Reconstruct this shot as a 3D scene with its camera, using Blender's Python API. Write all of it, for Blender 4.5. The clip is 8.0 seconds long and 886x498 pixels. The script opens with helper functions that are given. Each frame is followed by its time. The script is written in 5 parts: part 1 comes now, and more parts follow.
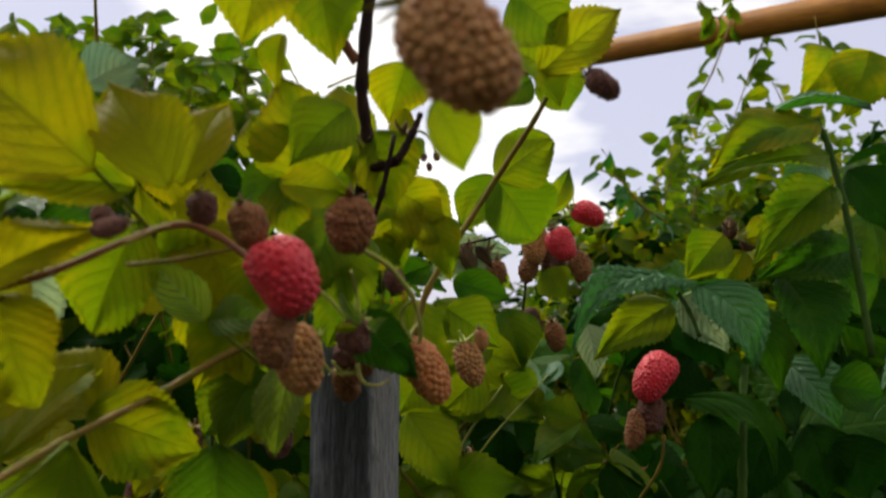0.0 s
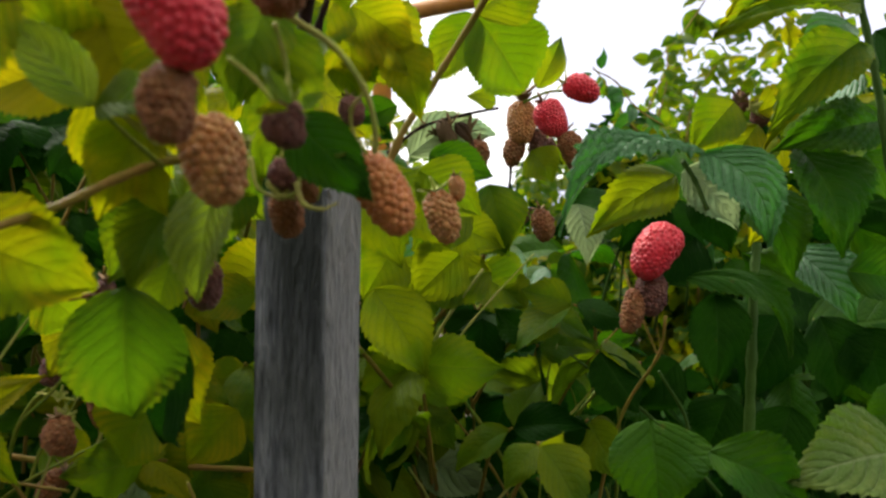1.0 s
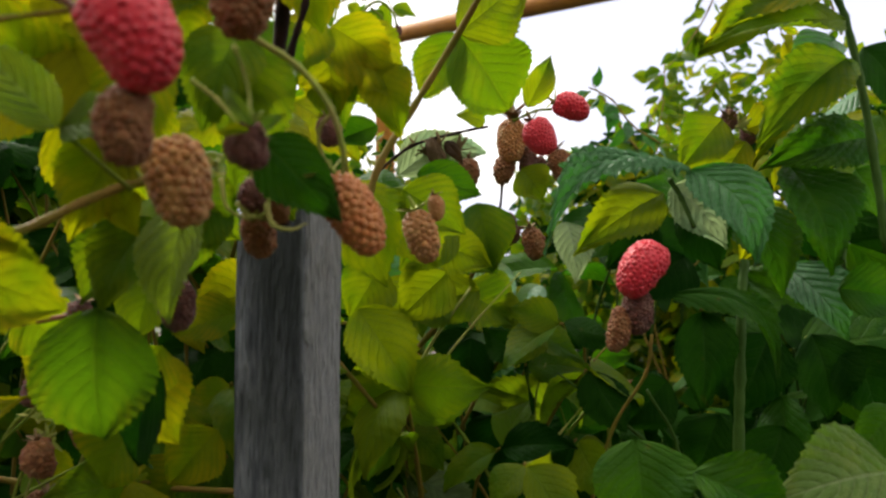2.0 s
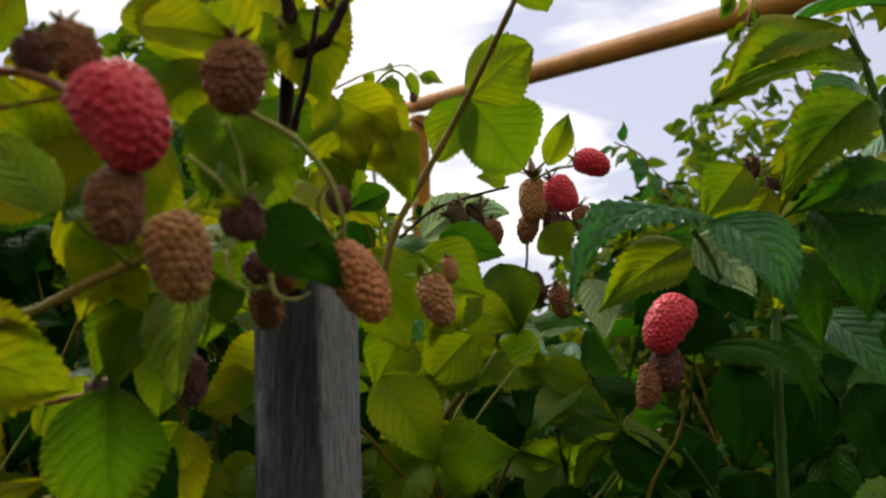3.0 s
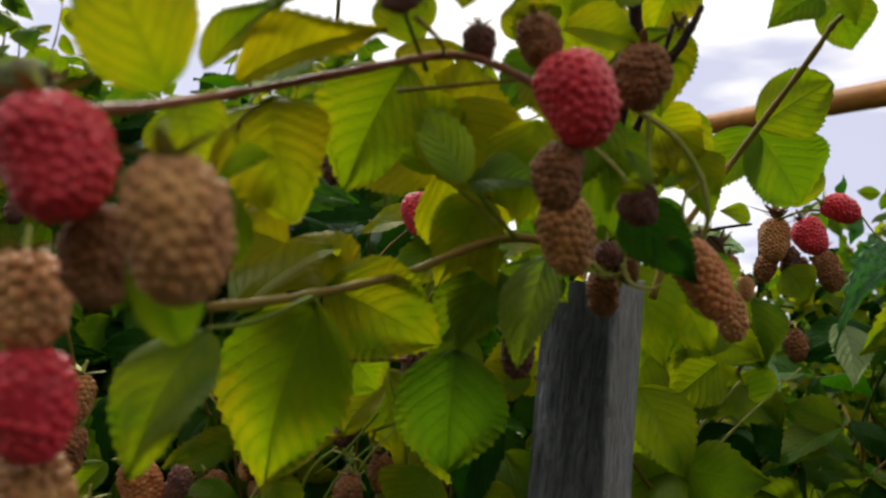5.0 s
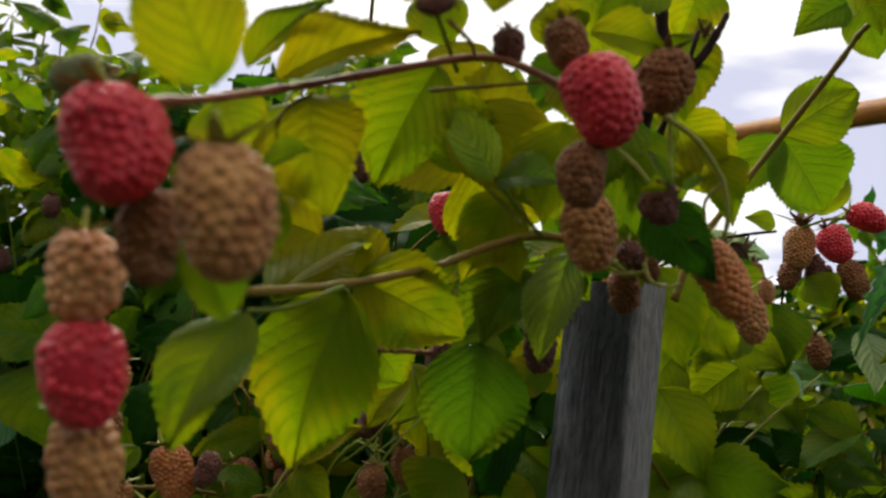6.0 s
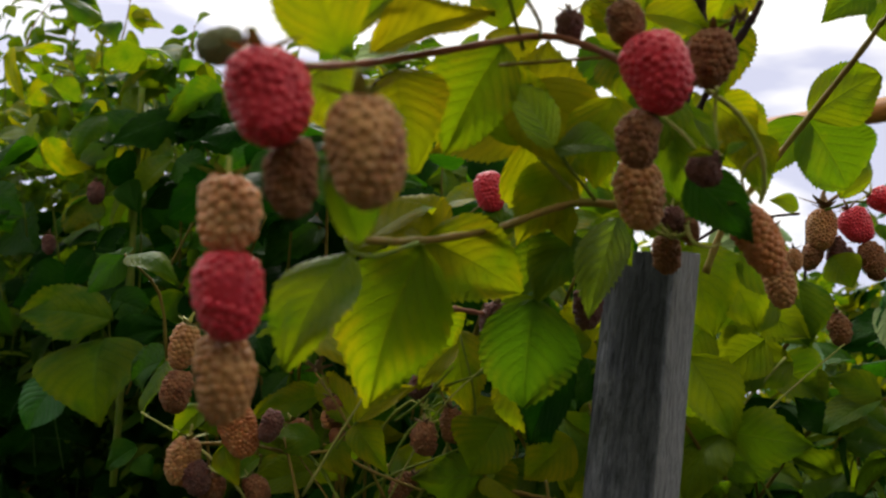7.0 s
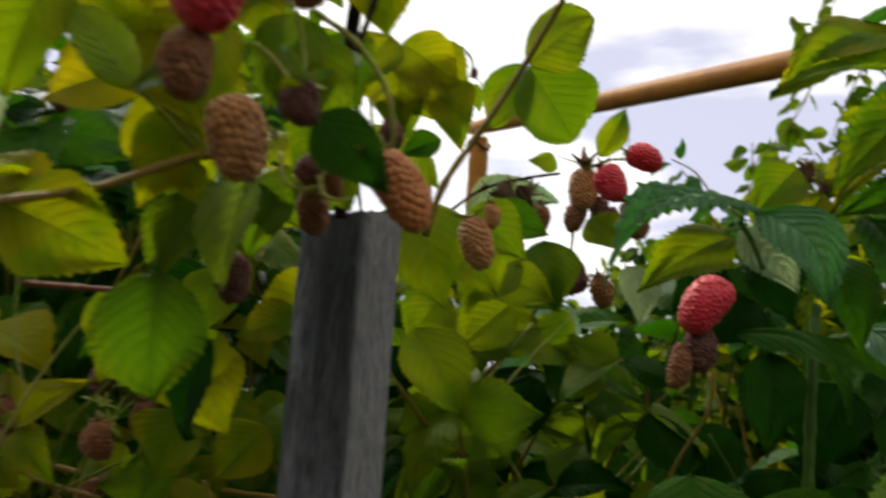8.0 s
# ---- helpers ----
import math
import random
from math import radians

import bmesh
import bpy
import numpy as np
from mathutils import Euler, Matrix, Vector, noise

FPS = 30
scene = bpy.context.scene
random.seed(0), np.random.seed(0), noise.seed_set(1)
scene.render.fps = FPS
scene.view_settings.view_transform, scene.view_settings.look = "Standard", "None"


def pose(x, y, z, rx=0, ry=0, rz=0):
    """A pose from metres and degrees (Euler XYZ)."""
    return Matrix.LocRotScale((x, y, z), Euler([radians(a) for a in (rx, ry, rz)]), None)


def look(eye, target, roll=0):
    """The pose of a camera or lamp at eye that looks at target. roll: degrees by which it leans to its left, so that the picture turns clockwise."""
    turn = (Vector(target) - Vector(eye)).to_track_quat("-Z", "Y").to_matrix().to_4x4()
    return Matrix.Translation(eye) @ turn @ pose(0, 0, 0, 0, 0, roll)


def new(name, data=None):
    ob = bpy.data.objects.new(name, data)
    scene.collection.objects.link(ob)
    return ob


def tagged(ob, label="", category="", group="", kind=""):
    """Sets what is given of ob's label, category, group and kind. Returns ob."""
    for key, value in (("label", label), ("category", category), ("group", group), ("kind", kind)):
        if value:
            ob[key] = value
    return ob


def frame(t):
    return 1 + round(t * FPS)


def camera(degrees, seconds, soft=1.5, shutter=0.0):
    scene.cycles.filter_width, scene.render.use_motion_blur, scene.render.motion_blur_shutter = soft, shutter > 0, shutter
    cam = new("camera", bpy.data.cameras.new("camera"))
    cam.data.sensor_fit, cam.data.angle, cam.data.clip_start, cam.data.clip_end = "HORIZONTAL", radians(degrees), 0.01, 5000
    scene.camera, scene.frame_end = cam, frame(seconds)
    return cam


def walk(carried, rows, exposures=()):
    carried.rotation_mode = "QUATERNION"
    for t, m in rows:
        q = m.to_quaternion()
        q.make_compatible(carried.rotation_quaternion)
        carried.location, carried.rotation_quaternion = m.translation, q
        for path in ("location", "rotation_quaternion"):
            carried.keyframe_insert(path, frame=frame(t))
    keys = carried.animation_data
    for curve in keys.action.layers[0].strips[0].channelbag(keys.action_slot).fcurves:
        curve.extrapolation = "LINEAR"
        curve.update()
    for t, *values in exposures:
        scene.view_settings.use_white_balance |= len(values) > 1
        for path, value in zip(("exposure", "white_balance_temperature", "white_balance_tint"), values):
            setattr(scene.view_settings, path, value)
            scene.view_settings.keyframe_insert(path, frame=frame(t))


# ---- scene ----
cam = camera(57.0, 8.0, soft=2.4, shutter=0.25)
cam.data.dof.use_dof, cam.data.dof.focus_distance, cam.data.dof.aperture_fstop = True, 0.55, cam.data.lens / 2.2
PATH = [
    (0, (0.0172, 0.0199, 1.3180), (-0.0049, 2.0150, 1.4555), 0.25),
    (0.5, (0.0195, 0.0544, 1.2883), (0.0139, 2.0538, 1.3353), 0.71),
    (1, (0.0246, 0.0882, 1.2731), (0.0368, 2.0881, 1.2804), 0.61),
    (1.2, (0.0300, 0.0980, 1.2690), (0.0400, 2.0980, 1.2520), 0.70),
    (2.3, (0.0370, 0.0870, 1.2750), (0.0100, 2.0850, 1.3720), -0.20),
    (2.5, (0.0385, 0.0888, 1.2742), (-0.0299, 2.0834, 1.4046), -0.90),
    (3, (0.0483, 0.0921, 1.2740), (-0.0569, 2.0788, 1.4790), -2.10),
    (3.5, (0.0453, 0.0955, 1.2619), (-0.2069, 2.0668, 1.4859), -1.81),
    (4, (0.0325, 0.0853, 1.2595), (-0.2686, 2.0478, 1.5003), -0.96),
    (4.5, (-0.0027, 0.0690, 1.2563), (-0.3688, 2.0168, 1.5246), 2.58),
    (5, (-0.0201, 0.0634, 1.2530), (-0.4559, 1.9940, 1.5413), 5.64),
    (5.2, (-0.0180, 0.0610, 1.2520), (-0.4770, 1.9850, 1.5500), 5.90),
    (6.3, (-0.0180, 0.0450, 1.2450), (-0.5190, 1.9580, 1.5400), 7.30),
    (6.5, (-0.0204, 0.0333, 1.2413), (-0.5189, 1.9467, 1.5424), 7.15),
    (7, (-0.0275, 0.0231, 1.2277), (-0.5531, 1.9315, 1.5140), 7.52),
    (7.5, (0.0154, 0.0344, 1.2428), (-0.4964, 1.9474, 1.5228), 7.67),
    (8, (0.0527, 0.0872, 1.2362), (-0.1753, 2.0554, 1.5082), 3.97),
]
EXPOSURES = [(0.0, 0.38), (0.5, 0.86), (1.0, 1.10), (1.2, 1.12), (2.3, 0.78), (2.5, 0.54), (3.0, 0.42), (3.5, 0.42), (5.0, 0.42), (6.5, 0.44), (8.0, 0.48)]
walk(cam, [(t, look(eye, target, roll)) for t, eye, target, roll in PATH], EXPOSURES)

# ---- light: a bright clouded evening sky and a wide, weak sun behind the clouds ----
SUN_HEIGHT, SUN_TURN = 47.0, -38.0
world = bpy.data.worlds.new("sky")
scene.world = world
world.use_nodes = True
wn, wl = world.node_tree.nodes, world.node_tree.links
wn.clear()
sky = wn.new("ShaderNodeTexSky")
sky.sky_type, sky.sun_disc = "NISHITA", False
sky.sun_elevation, sky.sun_rotation = radians(SUN_HEIGHT), radians(SUN_TURN)
clear = wn.new("ShaderNodeBackground")
clear.inputs["Strength"].default_value = 0.11
wl.new(sky.outputs["Color"], clear.inputs["Color"])
way = wn.new("ShaderNodeTexCoord")
flat = wn.new("ShaderNodeMapping")
flat.inputs["Scale"].default_value = (1.6, 1.6, 5.5)
flat.inputs["Location"].default_value = (2.7, 0.9, 0.35)
wl.new(way.outputs["Generated"], flat.inputs["Vector"])
puff = wn.new("ShaderNodeTexNoise")
puff.inputs["Scale"].default_value, puff.inputs["Detail"].default_value = 1.5, 5.0
wl.new(flat.outputs["Vector"], puff.inputs["Vector"])
ramp = wn.new("ShaderNodeValToRGB")
ramp.color_ramp.elements[0].position, ramp.color_ramp.elements[0].color = 0.30, (0.485, 0.48, 0.585, 1)
ramp.color_ramp.elements[1].position, ramp.color_ramp.elements[1].color = 0.58, (1.0, 0.955, 0.865, 1)
axis = wn.new("ShaderNodeSeparateXYZ")
wl.new(way.outputs["Generated"], axis.inputs["Vector"])


def sky_sum(a, factor, b):
    """a times factor, plus b: how far the cloud cover whitens upwards and towards the hidden sun."""
    node = wn.new("ShaderNodeMath")
    node.operation = "MULTIPLY_ADD"
    wl.new(a, node.inputs[0])
    node.inputs[1].default_value = factor
    if isinstance(b, float):
        node.inputs[2].default_value = b
    else:
        wl.new(b, node.inputs[2])
    return node.outputs[0]


cover = sky_sum(puff.outputs["Fac"], 2.4, -1.20)
cover = sky_sum(axis.outputs["Z"], 2.3, cover)
aside = wn.new("ShaderNodeMath")
aside.operation = "ABSOLUTE"
wl.new(sky_sum(axis.outputs["X"], 1.0, 0.10), aside.inputs[0])
cover = sky_sum(aside.outputs[0], -0.55, cover)
wl.new(cover, ramp.inputs["Fac"])
cloud = wn.new("ShaderNodeBackground")
cloud.inputs["Strength"].default_value = 1.12
wl.new(ramp.outputs["Color"], cloud.inputs["Color"])
both = wn.new("ShaderNodeMixShader")
both.inputs["Fac"].default_value = 0.86
wl.new(clear.outputs["Background"], both.inputs[1])
wl.new(cloud.outputs["Background"], both.inputs[2])
wo = wn.new("ShaderNodeOutputWorld")
wl.new(both.outputs["Shader"], wo.inputs["Surface"])
sun = new("sun", bpy.data.lights.new("sun", "SUN"))
sun.data.energy, sun.data.angle, sun.data.color = 3.0, radians(16), (1.0, 0.95, 0.86)
sx = math.cos(radians(SUN_HEIGHT))
sun.matrix_world = look((sx * math.sin(radians(SUN_TURN)), sx * math.cos(radians(SUN_TURN)), math.sin(radians(SUN_HEIGHT))), (0, 0, 0))


# ---- materials ----
class Nodes:
    """A material under construction: short ways to add and join nodes."""

    def __init__(self, name):
        self.mat = bpy.data.materials.new(name)
        self.mat.use_nodes = True
        self.tree = self.mat.node_tree
        self.tree.nodes.clear()

    def add(self, kind, **inputs):
        node = self.tree.nodes.new("ShaderNode" + kind)
        for key, value in inputs.items():
            self.set(node, key.replace("_", " "), value)
        return node

    def set(self, node, key, value):
        if isinstance(value, bpy.types.NodeSocket):
            self.tree.links.new(value, node.inputs[key])
        else:
            node.inputs[key].default_value = value

    def math(self, op, a, b=0.0):
        node = self.tree.nodes.new("ShaderNodeMath")
        node.operation = op
        for n, value in enumerate((a, b)):
            if isinstance(value, bpy.types.NodeSocket):
                self.tree.links.new(value, node.inputs[n])
            else:
                node.inputs[n].default_value = value
        return node.outputs[0]

    def span(self, value, a, b, c=0.0, d=1.0):
        node = self.add("MapRange", Value=value)
        for n, v in zip((1, 2, 3, 4), (a, b, c, d)):
            node.inputs[n].default_value = v
        return node.outputs[0]

    def mix(self, fac, a, b):
        node = self.tree.nodes.new("ShaderNodeMix")
        node.data_type = "RGBA"
        for n, value in ((0, fac), (6, a), (7, b)):
            if isinstance(value, bpy.types.NodeSocket):
                self.tree.links.new(value, node.inputs[n])
            else:
                node.inputs[n].default_value = (*value, 1) if isinstance(value, tuple) else value
        return node.outputs[2]

    def noise(self, scale, detail=3.0, vector=None):
        node = self.add("TexNoise", Scale=scale, Detail=detail)
        if vector is not None:
            self.tree.links.new(vector, node.inputs["Vector"])
        return node.outputs["Fac"]

    def done(self, shader):
        out = self.add("OutputMaterial")
        self.tree.links.new(shader, out.inputs["Surface"])
        return self.mat


def leaf_material(name, colour, second, vein, through_colour, rough=0.5, clear=0.42, tired=0.0, shine=0.15, relief=0.3):
    """A leaf: two greens, side veins and a fine net between them, brownish specks, and light that comes through it."""
    n = Nodes(name)
    flat_uv = n.add("UVMap").outputs["UV"]
    uv = n.add("SeparateXYZ", Vector=flat_uv)
    across = n.math("ABSOLUTE", n.math("SUBTRACT", n.math("MULTIPLY", uv.outputs["Y"], 2.0), 1.0))
    place = n.add("NewGeometry")
    where = n.add("ObjectInfo")
    spot = place.outputs["Position"]
    slant = n.math("SUBTRACT", n.math("MULTIPLY", uv.outputs["X"], 8.0), n.math("MULTIPLY", n.math("POWER", across, 1.25), 2.9))
    slant = n.math("ADD", slant, n.math("MULTIPLY", n.math("SUBTRACT", n.noise(60.0, 2.0, spot), 0.5), 0.35))
    rib = n.math("ABSOLUTE", n.math("SUBTRACT", n.math("FRACT", slant), 0.5))
    side = n.math("MULTIPLY", n.span(rib, 0.43, 0.49), n.span(across, 0.6, 1.0, 1.0, 0.35))
    middle = n.span(across, 0.02, 0.055, 1.0, 0.0)
    veins = n.math("MAXIMUM", n.math("MULTIPLY", side, 0.85), middle)
    beside = n.span(rib, 0.18, 0.48)
    web_at = n.add("Mapping", Vector=flat_uv)
    web_at.inputs["Scale"].default_value = (26.0, 15.0, 1.0)
    web = n.add("TexVoronoi", Vector=web_at.outputs["Vector"], Scale=1.0)
    web.feature = "DISTANCE_TO_EDGE"
    net = n.span(web.outputs["Distance"], 0.0, 0.11, 1.0, 0.0)
    chance = n.math("FRACT", n.math("ADD", where.outputs["Random"], place.outputs["Random Per Island"]))
    spread = n.noise(46.0, 3.0, spot)
    fine = n.noise(900.0, 2.0, spot)
    patch = n.span(n.math("ADD", spread, n.math("MULTIPLY", n.math("SUBTRACT", chance, 0.5), 0.40)), 0.38, 0.62)
    base = n.mix(patch, colour, second)
    between = n.span(rib, 0.0, 0.45, 1.0, 0.25)
    rim = n.math("MULTIPLY", n.math("MULTIPLY", n.math("MULTIPLY", n.span(across, 0.10, 0.8), between), n.span(spread, 0.40, 0.56)), tired)
    base = n.mix(rim, base, (0.30, 0.20, 0.004))
    base = n.mix(n.math("MULTIPLY", veins, 0.55), base, vein)
    base = n.mix(n.math("MULTIPLY", net, 0.18), base, tuple(0.45 * c for c in colour))
    base = n.mix(n.span(fine, 0.50, 0.8, 0.0, 0.35), base, tuple(0.55 * c for c in colour))
    rust = n.span(n.noise(130.0, 3.0, spot), 0.70, 0.76, 0.0, 0.3 + 0.5 * tired)
    base = n.mix(rust, base, (0.13, 0.07, 0.02))
    glow = n.mix(patch, (0.62 * through_colour[0], 0.82 * through_colour[1], through_colour[2]), (1.2 * through_colour[0], 1.1 * through_colour[1], through_colour[2]))
    glow = n.mix(rim, glow, (0.56, 0.41, 0.003))
    glow = n.mix(n.math("MULTIPLY", beside, 0.10 + 0.12 * relief), glow, tuple(0.45 * c for c in through_colour))
    glow = n.mix(n.math("MULTIPLY", net, 0.12), glow, tuple(0.4 * c for c in through_colour))
    glow = n.mix(n.math("MULTIPLY", veins, 0.36), glow, tuple(0.42 * c for c in through_colour))
    lift = n.math("ADD", n.math("MULTIPLY", veins, -0.7), n.math("MULTIPLY", fine, 0.12))
    lift = n.math("ADD", lift, n.math("MULTIPLY", beside, -0.6 * relief))
    lift = n.math("ADD", lift, n.math("MULTIPLY", net, -0.22))
    bump = n.add("Bump", Height=lift, Strength=0.35 + 0.45 * relief, Distance=0.0018)
    skin = n.add("BsdfPrincipled", Base_Color=base, Roughness=rough, Normal=bump.outputs["Normal"])
    skin.inputs["Specular IOR Level"].default_value = shine
    lit = n.add("BsdfTranslucent", Color=glow, Normal=bump.outputs["Normal"])
    mixed = n.add("MixShader", Fac=clear)
    n.tree.links.new(skin.outputs[0], mixed.inputs[1])
    n.tree.links.new(lit.outputs[0], mixed.inputs[2])
    return n.done(mixed.outputs[0])


LEAF = {
    "yellow": leaf_material("leaf_yellow", (0.20, 0.185, 0.002), (0.115, 0.16, 0.002), (0.20, 0.21, 0.01), (0.46, 0.42, 0.002), 0.55, 0.5, 0.6, 0.04),
    "lime": leaf_material("leaf_lime", (0.066, 0.125, 0.002), (0.158, 0.172, 0.002), (0.17, 0.21, 0.012), (0.345, 0.41, 0.002), 0.52, 0.5, 0.55, 0.06),
    "fresh": leaf_material("leaf_fresh_lime", (0.060, 0.125, 0.003), (0.095, 0.150, 0.003), (0.13, 0.20, 0.014), (0.235, 0.335, 0.002), 0.45, 0.46, 0.14, 0.10),
    "ribbed": leaf_material("leaf_ribbed", (0.115, 0.190, 0.042), (0.165, 0.230, 0.060), (0.32, 0.39, 0.18), (0.24, 0.38, 0.014), 0.45, 0.4, 0.1, 0.15, 0.9),
    "green": leaf_material("leaf_green", (0.032, 0.090, 0.003), (0.066, 0.118, 0.003), (0.085, 0.165, 0.014), (0.16, 0.275, 0.003), 0.48, 0.45, 0.15, 0.06),
    # dark: greens taken below any real leaf so gaps read as shade
    "dark": leaf_material("leaf_dark_shade", (0.004, 0.024, 0.001), (0.010, 0.042, 0.002), (0.022, 0.060, 0.010), (0.012, 0.060, 0.002), 0.50, 0.26, 0.0, 0.02),
    "mid": leaf_material("leaf_mid_green", (0.016, 0.066, 0.003), (0.030, 0.092, 0.004), (0.055, 0.13, 0.014), (0.05, 0.17, 0.002), 0.45, 0.36, 0.03, 0.07, 0.45),
    "pale": leaf_material("leaf_pale_underside", (0.19, 0.27, 0.115), (0.23, 0.31, 0.145), (0.32, 0.40, 0.27), (0.32, 0.46, 0.21), 0.6, 0.45, 0.0, 0.05, 0.8),
    "blue": leaf_material("leaf_bluish", (0.036, 0.150, 0.036), (0.060, 0.195, 0.060), (0.11, 0.25, 0.10), (0.07, 0.26, 0.010), 0.50, 0.28, 0.0, 0.55, 1.0),
    "withered": leaf_material("leaf_withered_brown", (0.10, 0.065, 0.035), (0.045, 0.028, 0.018), (0.16, 0.11, 0.07), (0.12, 0.07, 0.02), 0.8, 0.15, 0.0, 0.05, 0.8),
}


def berry_material(name, colour, second, fuzz, fuzzy, rough, shine):
    """Drupelets: colour differs from one to the next, with pale down or mould over them."""
    n = Nodes(name)
    place = n.add("NewGeometry")
    where = n.add("ObjectInfo")
    coords = n.add("TexCoord")
    chance = place.outputs["Random Per Island"]
    broad = n.noise(1.6, 2.0, coords.outputs["Object"])
    base = n.mix(n.span(n.math("ADD", n.math("MULTIPLY", chance, 0.7), broad), 0.45, 1.15), colour, second)
    base = n.mix(n.math("MULTIPLY", n.span(where.outputs["Random"], 0.0, 1.0), 0.3), base, second)
    grain = n.noise(1500.0, 3.0, place.outputs["Position"])
    mould = n.noise(170.0, 4.0, place.outputs["Position"])
    base = n.mix(n.math("MULTIPLY", n.span(n.math("ADD", n.math("MULTIPLY", grain, 0.4), n.math("MULTIPLY", mould, 0.7)), 0.42, 0.72), fuzzy), base, fuzz)
    bump = n.add("Bump", Height=n.math("ADD", grain, mould), Strength=0.14, Distance=0.0005)
    skin = n.add("BsdfPrincipled", Base_Color=base, Roughness=rough, Normal=bump.outputs["Normal"])
    skin.inputs["Specular IOR Level"].default_value = shine
    skin.inputs["Subsurface Weight"].default_value = 0.3
    skin.inputs["Subsurface Radius"].default_value = (0.004, 0.0012, 0.0008)
    skin.inputs["Sheen Weight"].default_value = 0.06
    skin.inputs["Sheen Roughness"].default_value = 0.5
    return n.done(skin.outputs[0])


BERRY = {
    "red": berry_material("berry_red", (0.60, 0.014, 0.034), (0.42, 0.007, 0.018), (0.62, 0.07, 0.095), 0.3, 0.42, 0.32),
    "tan": berry_material("berry_tan", (0.42, 0.185, 0.050), (0.24, 0.088, 0.026), (0.52, 0.30, 0.11), 0.5, 0.55, 0.3),
    "peach": berry_material("berry_peach", (0.62, 0.29, 0.115), (0.42, 0.17, 0.06), (0.64, 0.40, 0.20), 0.45, 0.55, 0.3),
    "orange": berry_material("berry_orange", (0.44, 0.15, 0.032), (0.30, 0.085, 0.02), (0.48, 0.24, 0.09), 0.45, 0.55, 0.3),
    "brown": berry_material("berry_brown", (0.215, 0.082, 0.030), (0.115, 0.040, 0.016), (0.31, 0.155, 0.065), 0.5, 0.75, 0.15),
    "mauve": berry_material("berry_mauve", (0.130, 0.046, 0.032), (0.060, 0.020, 0.017), (0.22, 0.115, 0.085), 0.45, 0.75, 0.15),
    "unripe": berry_material("berry_unripe", (0.13, 0.14, 0.05), (0.09, 0.11, 0.035), (0.19, 0.19, 0.10), 0.6, 0.65, 0.2),
}


def plant_skin(name, colour, second, rough=0.6, scale=120.0):
    n = Nodes(name)
    place = n.add("NewGeometry")
    spread = n.noise(scale, 4.0, place.outputs["Position"])
    fine = n.noise(scale * 9, 3.0, place.outputs["Position"])
    base = n.mix(n.span(spread, 0.38, 0.62), colour, second)
    base = n.mix(n.span(fine, 0.45, 0.75, 0.0, 0.5), base, tuple(0.5 * c for c in colour))
    bump = n.add("Bump", Height=fine, Strength=0.4, Distance=0.0008)
    skin = n.add("BsdfPrincipled", Base_Color=base, Roughness=rough, Normal=bump.outputs["Normal"])
    skin.inputs["Specular IOR Level"].default_value = 0.12
    return n.done(skin.outputs[0])


STEM = {
    "green": plant_skin("stalk_green", (0.10, 0.16, 0.012), (0.15, 0.17, 0.02)),
    # deep: stalk green lowered in colour for stalks standing in shade
    "deep": plant_skin("stalk_deep_shade_green", (0.035, 0.08, 0.01), (0.05, 0.10, 0.015)),
    "olive": plant_skin("stalk_olive", (0.16, 0.135, 0.018), (0.22, 0.13, 0.03)),
    "red": plant_skin("twig_reddish", (0.17, 0.055, 0.028), (0.23, 0.09, 0.045)),
    "bark": plant_skin("cane_bark", (0.035, 0.016, 0.013), (0.014, 0.008, 0.008), 0.85),
    "sepal": plant_skin("sepal_green", (0.24, 0.29, 0.05), (0.32, 0.29, 0.08)),
    "dry": plant_skin("sepal_dry", (0.25, 0.165, 0.085), (0.13, 0.085, 0.048), 0.85),
}


